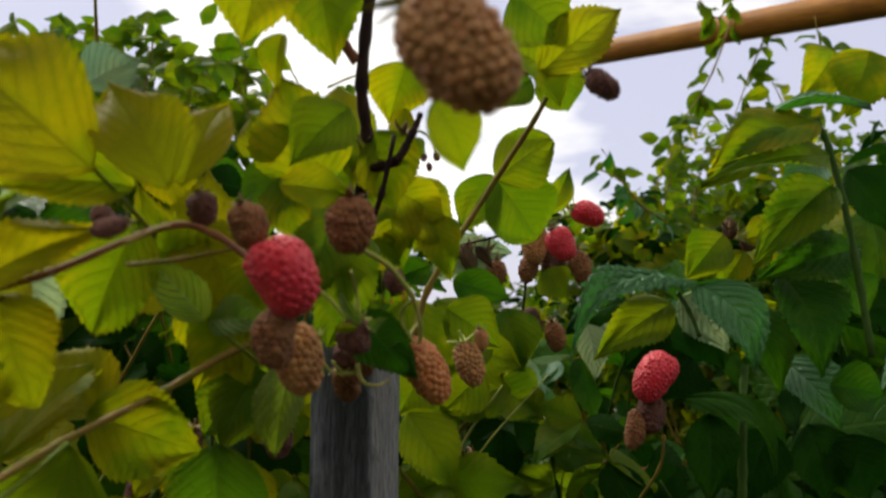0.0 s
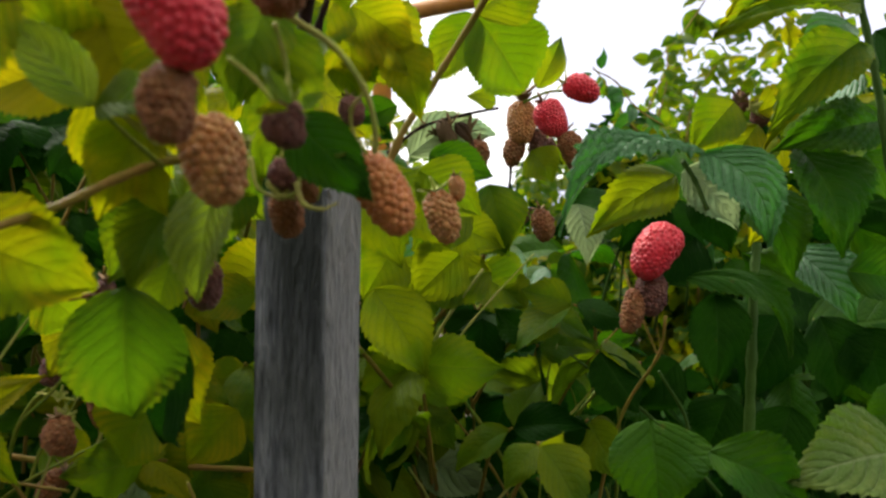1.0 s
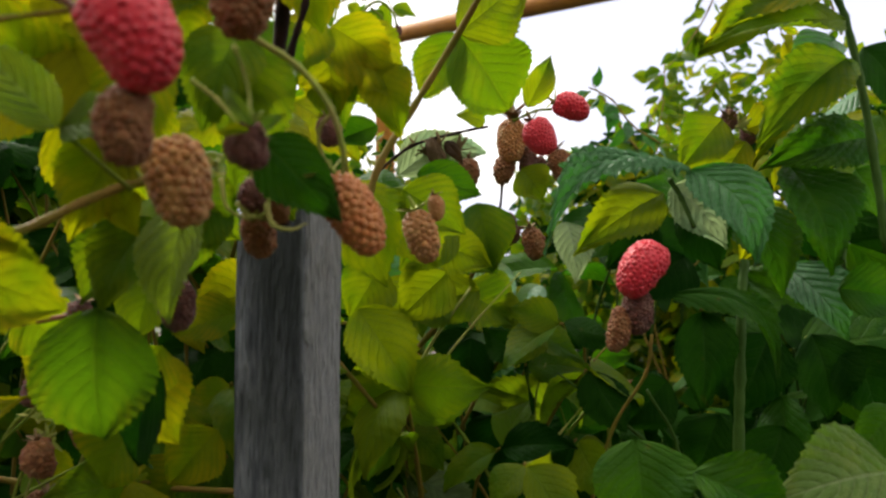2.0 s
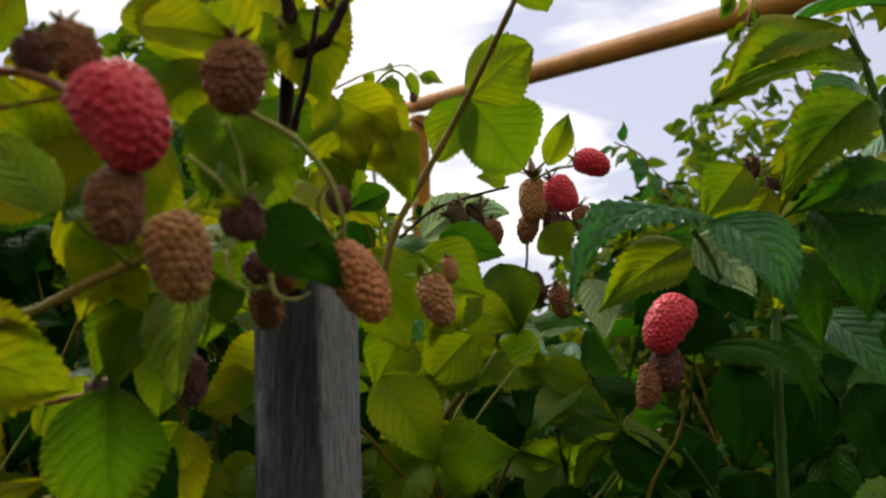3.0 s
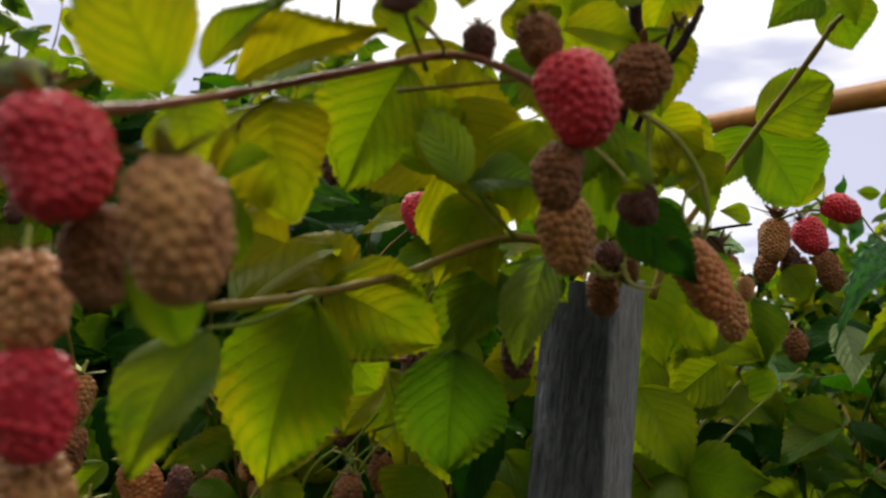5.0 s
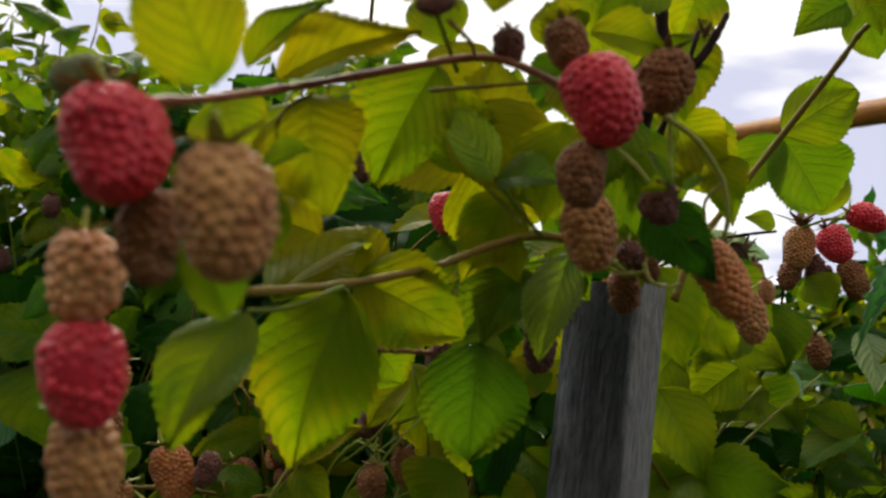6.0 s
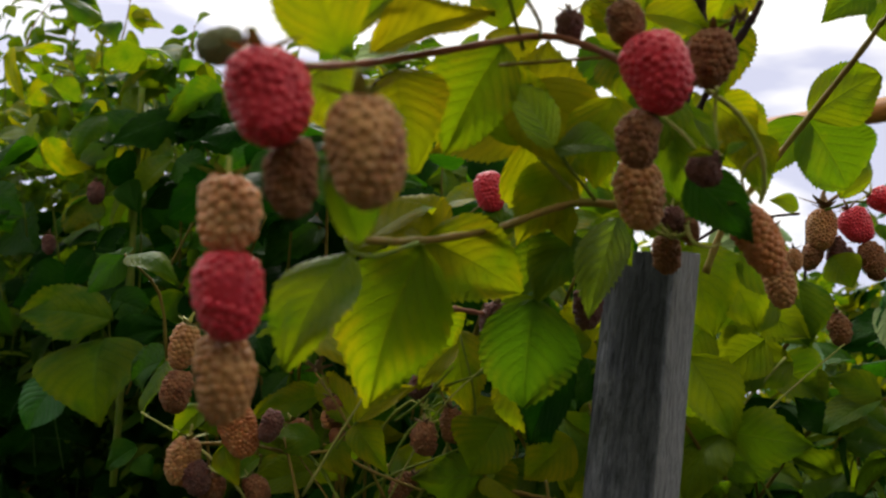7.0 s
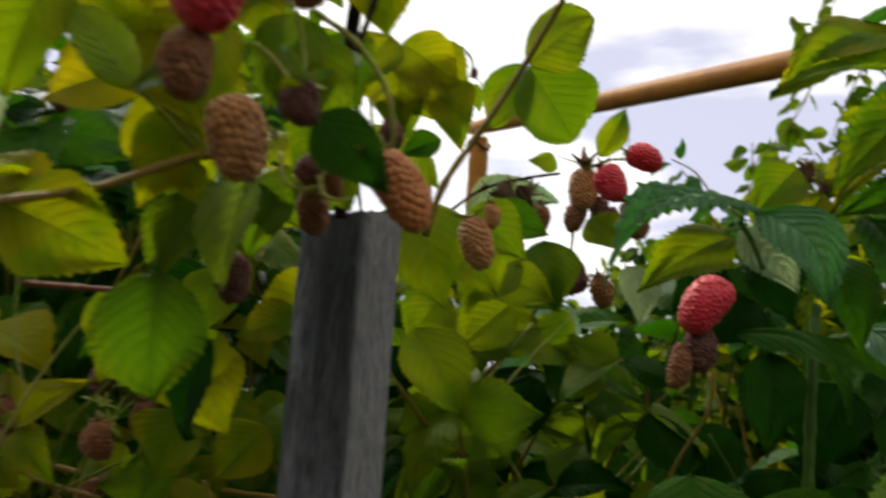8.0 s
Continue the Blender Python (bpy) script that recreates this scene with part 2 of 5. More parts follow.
def post_wood():
    """Grey weathered softwood: long fibres, dark checks, a dark band strongest near the top."""
    n = Nodes("weathered_post_wood")
    coords = n.add("TexCoord")
    long = n.add("Mapping", Vector=coords.outputs["Object"])
    long.inputs["Scale"].default_value = (1.0, 1.0, 0.13)
    fibre = n.noise(560.0, 6.0, long.outputs["Vector"])
    band = n.noise(170.0, 3.0, long.outputs["Vector"])
    blot = n.noise(22.0, 4.0, coords.outputs["Object"])
    base = n.mix(n.span(band, 0.35, 0.68), (0.105, 0.111, 0.128), (0.235, 0.243, 0.266))
    base = n.mix(n.span(fibre, 0.50, 0.66, 0.0, 0.6), base, (0.022, 0.025, 0.03))
    base = n.mix(n.span(fibre, 0.30, 0.42, 0.5, 0.0), base, (0.34, 0.345, 0.355))
    base = n.mix(n.span(blot, 0.48, 0.70, 0.0, 0.6), base, (0.055, 0.06, 0.055))
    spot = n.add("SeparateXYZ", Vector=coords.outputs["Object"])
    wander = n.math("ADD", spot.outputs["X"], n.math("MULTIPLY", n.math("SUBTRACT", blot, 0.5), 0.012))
    dark_band = n.math("MULTIPLY", n.span(wander, -0.036, -0.019), n.span(spot.outputs["X"], -0.004, -0.0018, 1.0, 0.0))
    dark_band = n.math("MULTIPLY", dark_band, n.span(spot.outputs["Z"], 1.14, 1.27, 0.1, 0.85))
    base = n.mix(dark_band, base, (0.02, 0.024, 0.02))
    short = n.add("Mapping", Vector=coords.outputs["Object"])
    short.inputs["Scale"].default_value = (1.0, 1.0, 0.3)
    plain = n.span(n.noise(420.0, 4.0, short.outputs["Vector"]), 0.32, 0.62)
    # the x = 0 face is mixed lighter and browner than the front
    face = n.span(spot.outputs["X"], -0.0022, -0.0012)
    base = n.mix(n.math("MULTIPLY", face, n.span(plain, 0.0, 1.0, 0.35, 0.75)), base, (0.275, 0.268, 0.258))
    bump = n.add("Bump", Height=n.math("ADD", n.math("MULTIPLY", fibre, -1.0), n.math("MULTIPLY", plain, 0.25)), Strength=1.0, Distance=0.005)
    skin = n.add("BsdfPrincipled", Base_Color=base, Roughness=0.85, Normal=bump.outputs["Normal"])
    skin.inputs["Specular IOR Level"].default_value = 0.12
    return n.done(skin.outputs[0])


def pole_wood():
    """Varnished round pole: honey brown with long streaks and a soft gloss."""
    n = Nodes("varnished_pole_wood")
    coords = n.add("TexCoord")
    long = n.add("Mapping", Vector=coords.outputs["Object"])
    long.inputs["Scale"].default_value = (1.0, 1.0, 0.05)
    fibre = n.noise(420.0, 4.0, long.outputs["Vector"])
    blot = n.noise(14.0, 3.0, coords.outputs["Object"])
    base = n.mix(n.span(fibre, 0.35, 0.65), (0.36, 0.155, 0.022), (0.24, 0.092, 0.012))
    base = n.mix(n.span(blot, 0.45, 0.75, 0.0, 0.5), base, (0.13, 0.05, 0.015))
    bump = n.add("Bump", Height=fibre, Strength=0.25, Distance=0.0008)
    skin = n.add("BsdfPrincipled", Base_Color=base, Roughness=0.6, Normal=bump.outputs["Normal"])
    skin.inputs["Specular IOR Level"].default_value = 0.10
    return n.done(skin.outputs[0])


def soil():
    n = Nodes("garden_soil")
    place = n.add("NewGeometry")
    clod = n.noise(18.0, 5.0, place.outputs["Position"])
    broad = n.noise(0.9, 4.0, place.outputs["Position"])
    base = n.mix(n.span(clod, 0.35, 0.7), (0.035, 0.025, 0.017), (0.085, 0.06, 0.038))
    base = n.mix(n.span(broad, 0.45, 0.6), base, (0.035, 0.06, 0.015))
    bump = n.add("Bump", Height=clod, Strength=0.8, Distance=0.02)
    skin = n.add("BsdfPrincipled", Base_Color=base, Roughness=0.95, Normal=bump.outputs["Normal"])
    return n.done(skin.outputs[0])


POST, POLE, SOIL = post_wood(), pole_wood(), soil()
UP = Vector((0, 0, 1))


# ---- builders ----
def mesh_of(name, verts, faces, material, smooth=True, uvs=None):
    me = bpy.data.meshes.new(name)
    me.from_pydata([tuple(v) for v in verts], [], faces)
    me.materials.append(material)
    if smooth:
        me.polygons.foreach_set("use_smooth", [True] * len(me.polygons))
    if uvs is not None:
        layer = me.uv_layers.new(name="UVMap")
        loops = np.empty(len(me.loops), dtype=np.int32)
        me.loops.foreach_get("vertex_index", loops)
        layer.data.foreach_set("uv", np.asarray(uvs, dtype=np.float32)[loops].ravel())
    return me


def part(name, me, parent, label=""):
    ob = new(name, me)
    ob.parent = parent
    return tagged(ob, label)


def thing(name, at, label, category, group="", kind=""):
    ob = new(name)
    ob.location = at
    ob.empty_display_size = 0.05
    return tagged(ob, label, category, group, kind)


def leaf_grid(nu, nv, seed, width=0.7, arch=0.12, fold=0.12, ripple=0.008, curl=0.0, twist=0.0, round_tip=0.0, teeth=0.05, bow=0.0):
    """A leaflet of length 1 along x, its face towards z: egg-shaped with a drawn-out tip, saw-toothed edge, pillowed between its side veins."""
    r = np.random.default_rng(seed)
    u = np.linspace(0, 1, nu + 1)
    v = np.linspace(-1, 1, 2 * nv + 1)
    U, V = np.meshgrid(u, v, indexing="ij")
    form = U ** (0.50 + 0.08 * r.random()) * np.maximum(1 - U, 0) ** (1.04 - 0.50 * round_tip + 0.2 * r.random())
    form /= form.max()
    edge = np.abs(V) ** 6
    side = (V > 0).astype(int)
    per = 4
    tooth = np.minimum((np.arange(nu + 1) // per), nu // per)
    large = (0.5 + 0.9 * r.random((nu // per + 1, 2)))[tooth][:, [0] * nv + [1] * (nv + 1)]
    saw = ((np.arange(nu + 1) % per) / (per - 1))[:, None] * large
    open_edge = (U > 0.06) * (U < 0.985)
    bite = 1.0 + 0.06 * np.sin(U * 6 + r.random() * 6 + 2 * side) * edge
    y = 0.5 * width * form * V * bite + 0.5 * teeth * (saw - 0.5) * edge * open_edge * np.sign(V) * np.minimum(1.0, 1.6 * form)
    x = U * (1.08 - 0.08 * round_tip) + 0.018 * edge * saw * open_edge + 0.06 * np.abs(V) * form * (1 - U)
    pillow = np.abs(np.sin(np.pi * (U * 8 - np.abs(V) ** 1.25 * 2.9)))
    z = 1.1 * ripple * (pillow - 0.6) * np.minimum(1, 3 * np.abs(V)) * form
    z += arch * 4 * U * (1 - U) + fold * width * np.abs(V) * form - 0.02 * (np.abs(V) < 0.01)
    z -= curl * (np.abs(V) ** 2) * form * width
    z += 0.04 * np.sin(6 * U + 3 * V + 6 * r.random()) * np.abs(V) + 0.02 * np.sin(9 * U * V + 6 * r.random())
    z -= 0.10 * np.maximum(U - 0.55, 0) ** 2 * (1 + r.standard_normal())
    ang = twist * (U - 0.3)
    y, z = y * np.cos(ang) - z * np.sin(ang) * 0.3, z + y * np.sin(ang)
    y = y + bow * 4 * U * (1 - U)
    verts = np.stack([x, y, z], -1).reshape(-1, 3)
    m = 2 * nv + 1
    faces = [(i * m + j, (i + 1) * m + j, (i + 1) * m + j + 1, i * m + j + 1) for i in range(nu) for j in range(2 * nv)]
    uvs = np.stack([U, V * 0.5 + 0.5], -1).reshape(-1, 2)
    return verts, faces, uvs


def leaf_frame(base, tip, roll, face=(0.0, -1.0, 0.3)):
    """Columns: along the leaf, across it, out of its face."""
    along = Vector(tip) - Vector(base)
    x = along.normalized()
    z = Vector(face)
    z = (z - x * z.dot(x))
    z = z.normalized() if z.length > 1e-4 else x.orthogonal().normalized()
    z = Matrix.Rotation(radians(roll), 3, x) @ z
    y = z.cross(x)
    m = Matrix((x, y, z)).transposed().to_4x4()
    m.translation = Vector(base)
    return m, along.length


COUNT = [0]


def leaf(plant, base, tip, width, look_of, tilt=0.0, **shape):
    """One leaflet of a plant from its base to its tip, of a width in metres; tilt turns its face up."""
    COUNT[0] += 1
    lean = radians(17 + tilt)
    m, length = leaf_frame(base, tip, (COUNT[0] * 47) % 31 - 15, (0, -math.cos(lean), math.sin(lean)))
    verts, faces, uvs = leaf_grid(64, 7, COUNT[0], width=1.12 * width / length, **shape)
    ob = part("leaf", mesh_of("leaf", verts * length, faces, LEAF[look_of], True, uvs), plant, LEAF_LABEL.get(look_of, ""))
    ob.matrix_parent_inverse = Matrix.Translation(plant.location).inverted()
    ob.matrix_basis = m
    return ob


LEAF_LABEL = {"withered": "crumpled dry brown leaf", "ribbed": "leaf with raised pale ribs", "mid": "deep green broad leaf", "yellow": "yellowing toothed leaf", "pale": "pale leaf showing its downy underside", "dark": "dark green leaf, colour lowered further to read as shade", "blue": "bluish green ribbed leaf"}


def tube(points, r0, r1, sides=8, steps=6):
    """A round stem through points, thinner towards its end, a little uneven."""
    pts = [Vector(p) for p in points]
    if len(pts) == 2:
        pts = [pts[0], (pts[0] + pts[1]) / 2 + Vector((0.001, 0, 0.001)), pts[1]]
    ext = [pts[0] * 2 - pts[1], *pts, pts[-1] * 2 - pts[-2]]
    line = []
    for a, b, c, d in zip(ext, ext[1:], ext[2:], ext[3:]):
        for k in range(steps):
            t = k / steps
            line.append(0.5 * (2 * b + (c - a) * t + (2 * a - 5 * b + 4 * c - d) * t * t + (3 * b - a - 3 * c + d) * t ** 3))
    line.append(pts[-1])
    verts, faces = [], []
    side = (line[1] - line[0]).orthogonal().normalized()
    for i, p in enumerate(line):
        ahead = (line[min(i + 1, len(line) - 1)] - line[max(i - 1, 0)]).normalized()
        side = (side - ahead * side.dot(ahead)).normalized()
        other = ahead.cross(side)
        r = (r0 + (r1 - r0) * i / (len(line) - 1)) * (1 + 0.12 * math.sin(i * 2.3) + (0.18 if i % steps == 0 and 0 < i < len(line) - 1 else 0))
        for k in range(sides):
            a = 2 * math.pi * k / sides
            verts.append(p + (side * math.cos(a) + other * math.sin(a)) * r)
        if i:
            o = (i - 1) * sides
            faces += [(o + k, o + (k + 1) % sides, o + sides + (k + 1) % sides, o + sides + k) for k in range(sides)]
    faces += [tuple(range(sides))[::-1], tuple(range(len(verts) - sides, len(verts)))]
    return verts, faces


def stem(plant, name, points, r0, r1, look_of):
    verts, faces = tube(points, r0, r1)
    ob = part(name, mesh_of(name, verts, faces, STEM[look_of]), plant)
    ob.matrix_parent_inverse = Matrix.Translation(plant.location).inverted()
    return ob


def ball(subdivisions):
    bm = bmesh.new()
    bmesh.ops.create_icosphere(bm, subdivisions=subdivisions, radius=1.0)
    bm.verts.ensure_lookup_table()
    out = np.array([v.co[:] for v in bm.verts]), np.array([[v.index for v in f.verts] for f in bm.faces])
    bm.free()
    return out


FINE, COARSE = ball(2), ball(1)


def berry_mesh(seed, girth, look_of, lumps=0.06, bulge=0.25, uneven=0.05, fine=True, taper=0.0, gap=1.55, deep=0.30):
    """A raspberry of length 1 that hangs from the origin along -z: drupelets packed side by side, half sunk in a core."""
    r = np.random.default_rng(seed)
    lean = 0.05 * r.standard_normal(2)
    phase = 6 * r.random()

    def width(h):
        return 0.5 * girth * max(0.0, 1 - abs(2 * h - 0.94) ** 2.7) ** 0.42 * (1 - taper * (h - 0.4))

    def axis(h):
        return lean * math.sin(math.pi * h) * 0.8

    bv, bf = FINE if fine else COARSE
    steps = np.linspace(0.02, 0.935, 200)
    wide = np.array([max(width(h) - lumps * (1 - bulge), 0.15 * lumps) for h in steps])
    slope = np.gradient(wide, steps)
    area = np.cumsum(2 * math.pi * wide * np.sqrt(1 + slope ** 2)) * (steps[1] - steps[0])
    many = round(area[-1] / (0.87 * (gap * lumps) ** 2))
    j = np.arange(many)
    h = np.interp((j + 0.5) / many * area[-1], area, steps)
    a = 2.399963 * j + phase + 0.5 * r.standard_normal(many)
    for turn in range(40):
        rad = np.interp(h, steps, wide)
        c = np.stack([rad * np.cos(a), rad * np.sin(a), -h], -1)
        off = c[:, None] - c[None]
        far = np.linalg.norm(off, axis=-1) + 1e-6
        push = (np.maximum(0.0, 1.25 * gap * lumps - far) / far)[..., None] * off
        c += 0.16 * push.sum(1)
        h, a = np.clip(-c[:, 2], steps[0], steps[-1]), np.arctan2(c[:, 1], c[:, 0])
    verts, faces, n = [], [], 0
    for hj, aj in zip(h, a):
        size = lumps * min(max(1 + uneven * r.standard_normal(), 0.72), 1.25)
        sink = np.interp(hj, steps, wide) * (1 + 0.05 * math.sin(2 * aj + phase) + uneven * 0.3 * r.standard_normal())
        c = np.array([sink * math.cos(aj), sink * math.sin(aj), -hj])
        c[:2] += axis(hj)
        verts.append(bv * size * (1 + 0.06 * r.standard_normal(3)) + c)
        faces.append(bf + n)
        n += len(bv)
    rows, sides = 14, 22
    for k in range(rows + 1):
        h = 0.02 + 0.95 * k / rows
        w = max(width(h) - lumps * deep, 0.004)
        ring = [(w * (1 + 0.05 * math.sin(2 * a + phase)) * math.cos(a), w * (1 + 0.05 * math.sin(2 * a + phase)) * math.sin(a), -h) for a in [2 * math.pi * q / sides for q in range(sides)]]
        verts.append(np.array(ring) + np.array([*axis(h), 0]))
    core = [(n + k * sides + q, n + (k + 1) * sides + q, n + (k + 1) * sides + (q + 1) % sides, n + k * sides + (q + 1) % sides) for k in range(rows) for q in range(sides)]
    core += [tuple(range(n + sides))[n:], tuple(range(n + rows * sides, n + rows * sides + sides))[::-1]]
    return mesh_of("raspberry", np.concatenate(verts), np.concatenate(faces).tolist() + core, BERRY[look_of])


def calyx_mesh(look_of, spread, seed):
    """Five pointed sepals that spread from the top of a berry, of a size to suit a berry of length 1."""
    r = np.random.default_rng(seed)
    verts, faces = [], []
    for k in range(5):
        a0 = 2 * math.pi * k / 5 + 0.2 * r.standard_normal()
        out = np.array([math.cos(a0), math.sin(a0), 0.0])
        across = np.array([-math.sin(a0), math.cos(a0), 0.0])
        long = 0.44 * (1 + 0.2 * r.standard_normal())
        o = len(verts)
        for i in range(6):
            t = i / 5
            w = 0.095 * (1 - t) ** 0.8 * (0.75 + 0.9 * t)
            lift = spread * t * t * 0.42 + 0.05 * math.sin(3 * t) + 0.01
            mid = out * long * t + np.array([0, 0, lift])
            for s in (-1, 0, 1):
                verts.append(mid + across * w * s + np.array([0, 0, 0.035 * abs(s) * (1 - t)]))
        for i in range(5):
            for j in range(2):
                b = o + i * 3 + j
                faces.append((b, b + 1, b + 4, b + 3))
    o = len(verts)
    tv, tf = tube([(0, 0, -0.03), (0.02, 0.0, 0.16), (0.0, 0.03, 0.34)], 0.05, 0.028, 7, 3)
    verts += [np.array(v[:]) for v in tv]
    faces += [tuple(i + o for i in f) for f in tf]
    return mesh_of("calyx", verts, faces, STEM[look_of])


BERRY_MESH, CALYX_MESH = {}, {}
# size of the drupelets, how far they stand out, how uneven they are, how much the fruit narrows to its end, their spacing
BERRY_FORM = {
    "peach": (0.084, 0.14, 0.08, 0.12, 1.68), "red": (0.080, 0.06, 0.07, 0.26, 1.5), "orange": (0.072, 0.14, 0.08, 0.22, 1.68), "tan": (0.074, 0.12, 0.10, 0.20, 1.68),
    "brown": (0.070, 0.08, 0.15, 0.15, 1.55), "mauve": (0.060, 0.05, 0.18, 0.12, 1.5), "unripe": (0.045, 0.10, 0.08, 0.15, 1.5),
}
BERRY_LABEL = {
    "red": "ripe red raspberry", "tan": "overripe tan raspberry with pale mould", "peach": "pale peach overripe raspberry", "orange": "withered orange raspberry",
    "brown": "dried brown raspberry", "mauve": "shrivelled dark mauve raspberry", "unripe": "small unripe grey-green raspberry",
}


def berry(plant, top, way, length, girth, look_of, calyx="sepal", spread=0.4, fine=True, turn=0.0):
    """A raspberry that hangs from top along way; girth is its width over its length."""
    grain = round(10 * min(1.1, (0.0215 / length) ** 0.8)) / 10
    key = (look_of, round(girth * 20) / 20, fine, grain, COUNT[0] % 3)
    COUNT[0] += 1
    if key not in BERRY_MESH:
        lumps, bulge, uneven, taper, gap = BERRY_FORM[look_of]
        BERRY_MESH[key] = berry_mesh(len(BERRY_MESH) + 3, key[1], look_of, lumps * grain if fine else 0.085, bulge, uneven, fine, taper, gap, 0.26 if look_of == "red" else 0.45)
    down = Vector(way).normalized()
    top, length = Vector(top) + down * 0.07 * length, 0.95 * length
    q = (-UP).rotation_difference(down) if abs(down.z) < 0.9999 else Matrix.Identity(3).to_quaternion()
    m = Matrix.Translation(top) @ q.to_matrix().to_4x4() @ pose(0, 0, 0, 0, 0, turn + 67 * COUNT[0]) @ Matrix.Diagonal((length, length, length, 1))
    ob = part("raspberry", BERRY_MESH[key], plant, BERRY_LABEL[look_of])
    ob.matrix_parent_inverse = Matrix.Translation(plant.location).inverted()
    ob.matrix_basis = m
    if calyx:
        ckey = (calyx, round(spread, 1))
        if ckey not in CALYX_MESH:
            CALYX_MESH[ckey] = calyx_mesh(calyx, spread, len(CALYX_MESH))
        part("calyx", CALYX_MESH[ckey], ob)
    return ob


def dried_flower(plant, at, size, look_of, spread):
    """The empty, star-shaped husk that a fallen fruit leaves on its stalk, face down."""
    COUNT[0] += 1
    key = (look_of, round(spread, 1))
    if key not in CALYX_MESH:
        CALYX_MESH[key] = calyx_mesh(look_of, spread, len(CALYX_MESH))
    ob = part("dried_flower", CALYX_MESH[key], plant, "dry star-shaped husk of a fallen fruit" if look_of == "dry" else "spread pale green sepals")
    ob.matrix_parent_inverse = Matrix.Translation(plant.location).inverted()
    ob.matrix_basis = Matrix.Translation(at) @ pose(0, 0, 0, (COUNT[0] * 53) % 90 - 20, (COUNT[0] * 37) % 70 - 35, COUNT[0] * 71) @ Matrix.Diagonal((size * 1.1, size * 1.1, size * 1.1, 1))


FILL = {}


def fill_mesh(look_of, n):
    key = (look_of, n)
    if key not in FILL:
        r = np.random.default_rng(100 + n)
        verts, faces, uvs = leaf_grid(32, 4, 50 + n, width=0.58 + 0.28 * r.random(), arch=0.22 * r.random(), fold=0.4 * r.random() - 0.08, ripple=0.012, curl=0.15 * r.random(), twist=0.6 * r.standard_normal(), teeth=0.06)
        FILL[key] = mesh_of("leaf", verts, faces, LEAF[look_of], True, uvs)
    return FILL[key]


def spray(plant, count, low, high, size, looks, seed, face=(0.0, -0.8, 0.65), droop=0.5, keep=None, stalk="olive"):
    """Leaves of a plant scattered through a box, in threes on thin stalks, faces turned to the light, tips hanging."""
    r = np.random.default_rng(seed)
    inv = Matrix.Translation(plant.location).inverted()
    made = tries = 0
    while made < count and tries < count * 20:
        tries += 1
        at = Vector([low[k] + (high[k] - low[k]) * r.random() for k in range(3)])
        if keep and not keep(at):
            continue
        turn = r.random() * 2 * math.pi
        scale = size[0] + (size[1] - size[0]) * r.random()
        foot = at + Vector((0.03 * r.standard_normal(), 0.03 + 0.03 * r.random(), -scale * (1.2 + 1.2 * r.random())))
        verts, faces = tube([foot, (foot + at) / 2 + Vector((0.006 * r.standard_normal(), 0, 0.012)), at], 0.0013, 0.0008, 5, 3)
        ob = part("leaf_stalk", mesh_of("leaf_stalk", verts, faces, STEM[stalk]), plant)
        ob.matrix_parent_inverse = inv
        for k in range(3):
            a = turn + (0, 1.9, -1.9)[k] + 0.25 * r.standard_normal()
            way = Vector((math.cos(a), 0.6 * math.sin(a), -droop + 0.45 * r.standard_normal() + 0.25 * math.sin(a))).normalized()
            long = scale * (1.15 if k == 0 else 0.9) * (0.85 + 0.3 * r.random())
            f = (face[0] + 0.55 * r.standard_normal(), face[1] + 0.5 * r.standard_normal(), face[2] + 0.55 * r.standard_normal())
            base = at + way * long * 0.05
            m, _ = leaf_frame(base, base + way, 25 * r.standard_normal(), f)
            look_of = looks[int(r.integers(len(looks)))]
            ob = part("leaf", fill_mesh(look_of, int(r.integers(8))), plant)
            ob.matrix_parent_inverse = inv
            ob.matrix_basis = m @ Matrix.Diagonal((long, long, long, 1))
            made += 1


def foliage(plant, name, count, at_of, size, look_of, seed, slim=0.55, label=""):
    """Small far leaves joined into one mesh of leaves past counting; at_of(r) gives places."""
    r = np.random.default_rng(seed)
    u = np.array([0, 0.3, 0.3, 0.3, 0.65, 0.65, 0.65, 1.0])
    v = np.array([0, -1, 0, 1, -0.85, 0, 0.85, 0]) * 0.5 * slim
    z = np.array([0, 0.05, 0.0, 0.05, 0.0, -0.05, 0.0, -0.14])
    unit = np.stack([u, v, z], -1)
    quads = [(0, 1, 2), (0, 2, 3), (1, 4, 5, 2), (2, 5, 6, 3), (4, 7, 5), (5, 7, 6)]
    uv = np.stack([u, np.array([0.5, 0, 0.5, 1, 0, 0.5, 1, 0.5])], -1)
    verts, faces, uvs = [], [], []
    for n in range(count):
        p = np.asarray(at_of(r))
        x = r.standard_normal(3) * np.array([1, 1, 0.6]) + np.array([0, -0.2, -0.55])
        x /= np.linalg.norm(x)
        f = r.standard_normal(3) * 0.55 + np.array([0, -0.5, 0.8])
        y = np.cross(f, x)
        y /= np.linalg.norm(y)
        w = np.cross(x, y)
        s = size[0] + (size[1] - size[0]) * r.random()
        verts.append(p + s * (unit @ np.stack([x, y, w])))
        faces += [tuple(i + 8 * n for i in q) for q in quads]
        uvs.append(uv)
    ob = part(name, mesh_of(name, np.concatenate(verts), faces, LEAF[look_of], True, np.concatenate(uvs)), plant, label)
    ob.matrix_parent_inverse = Matrix.Translation(plant.location).inverted()
    return tagged(ob, kind="stuff")


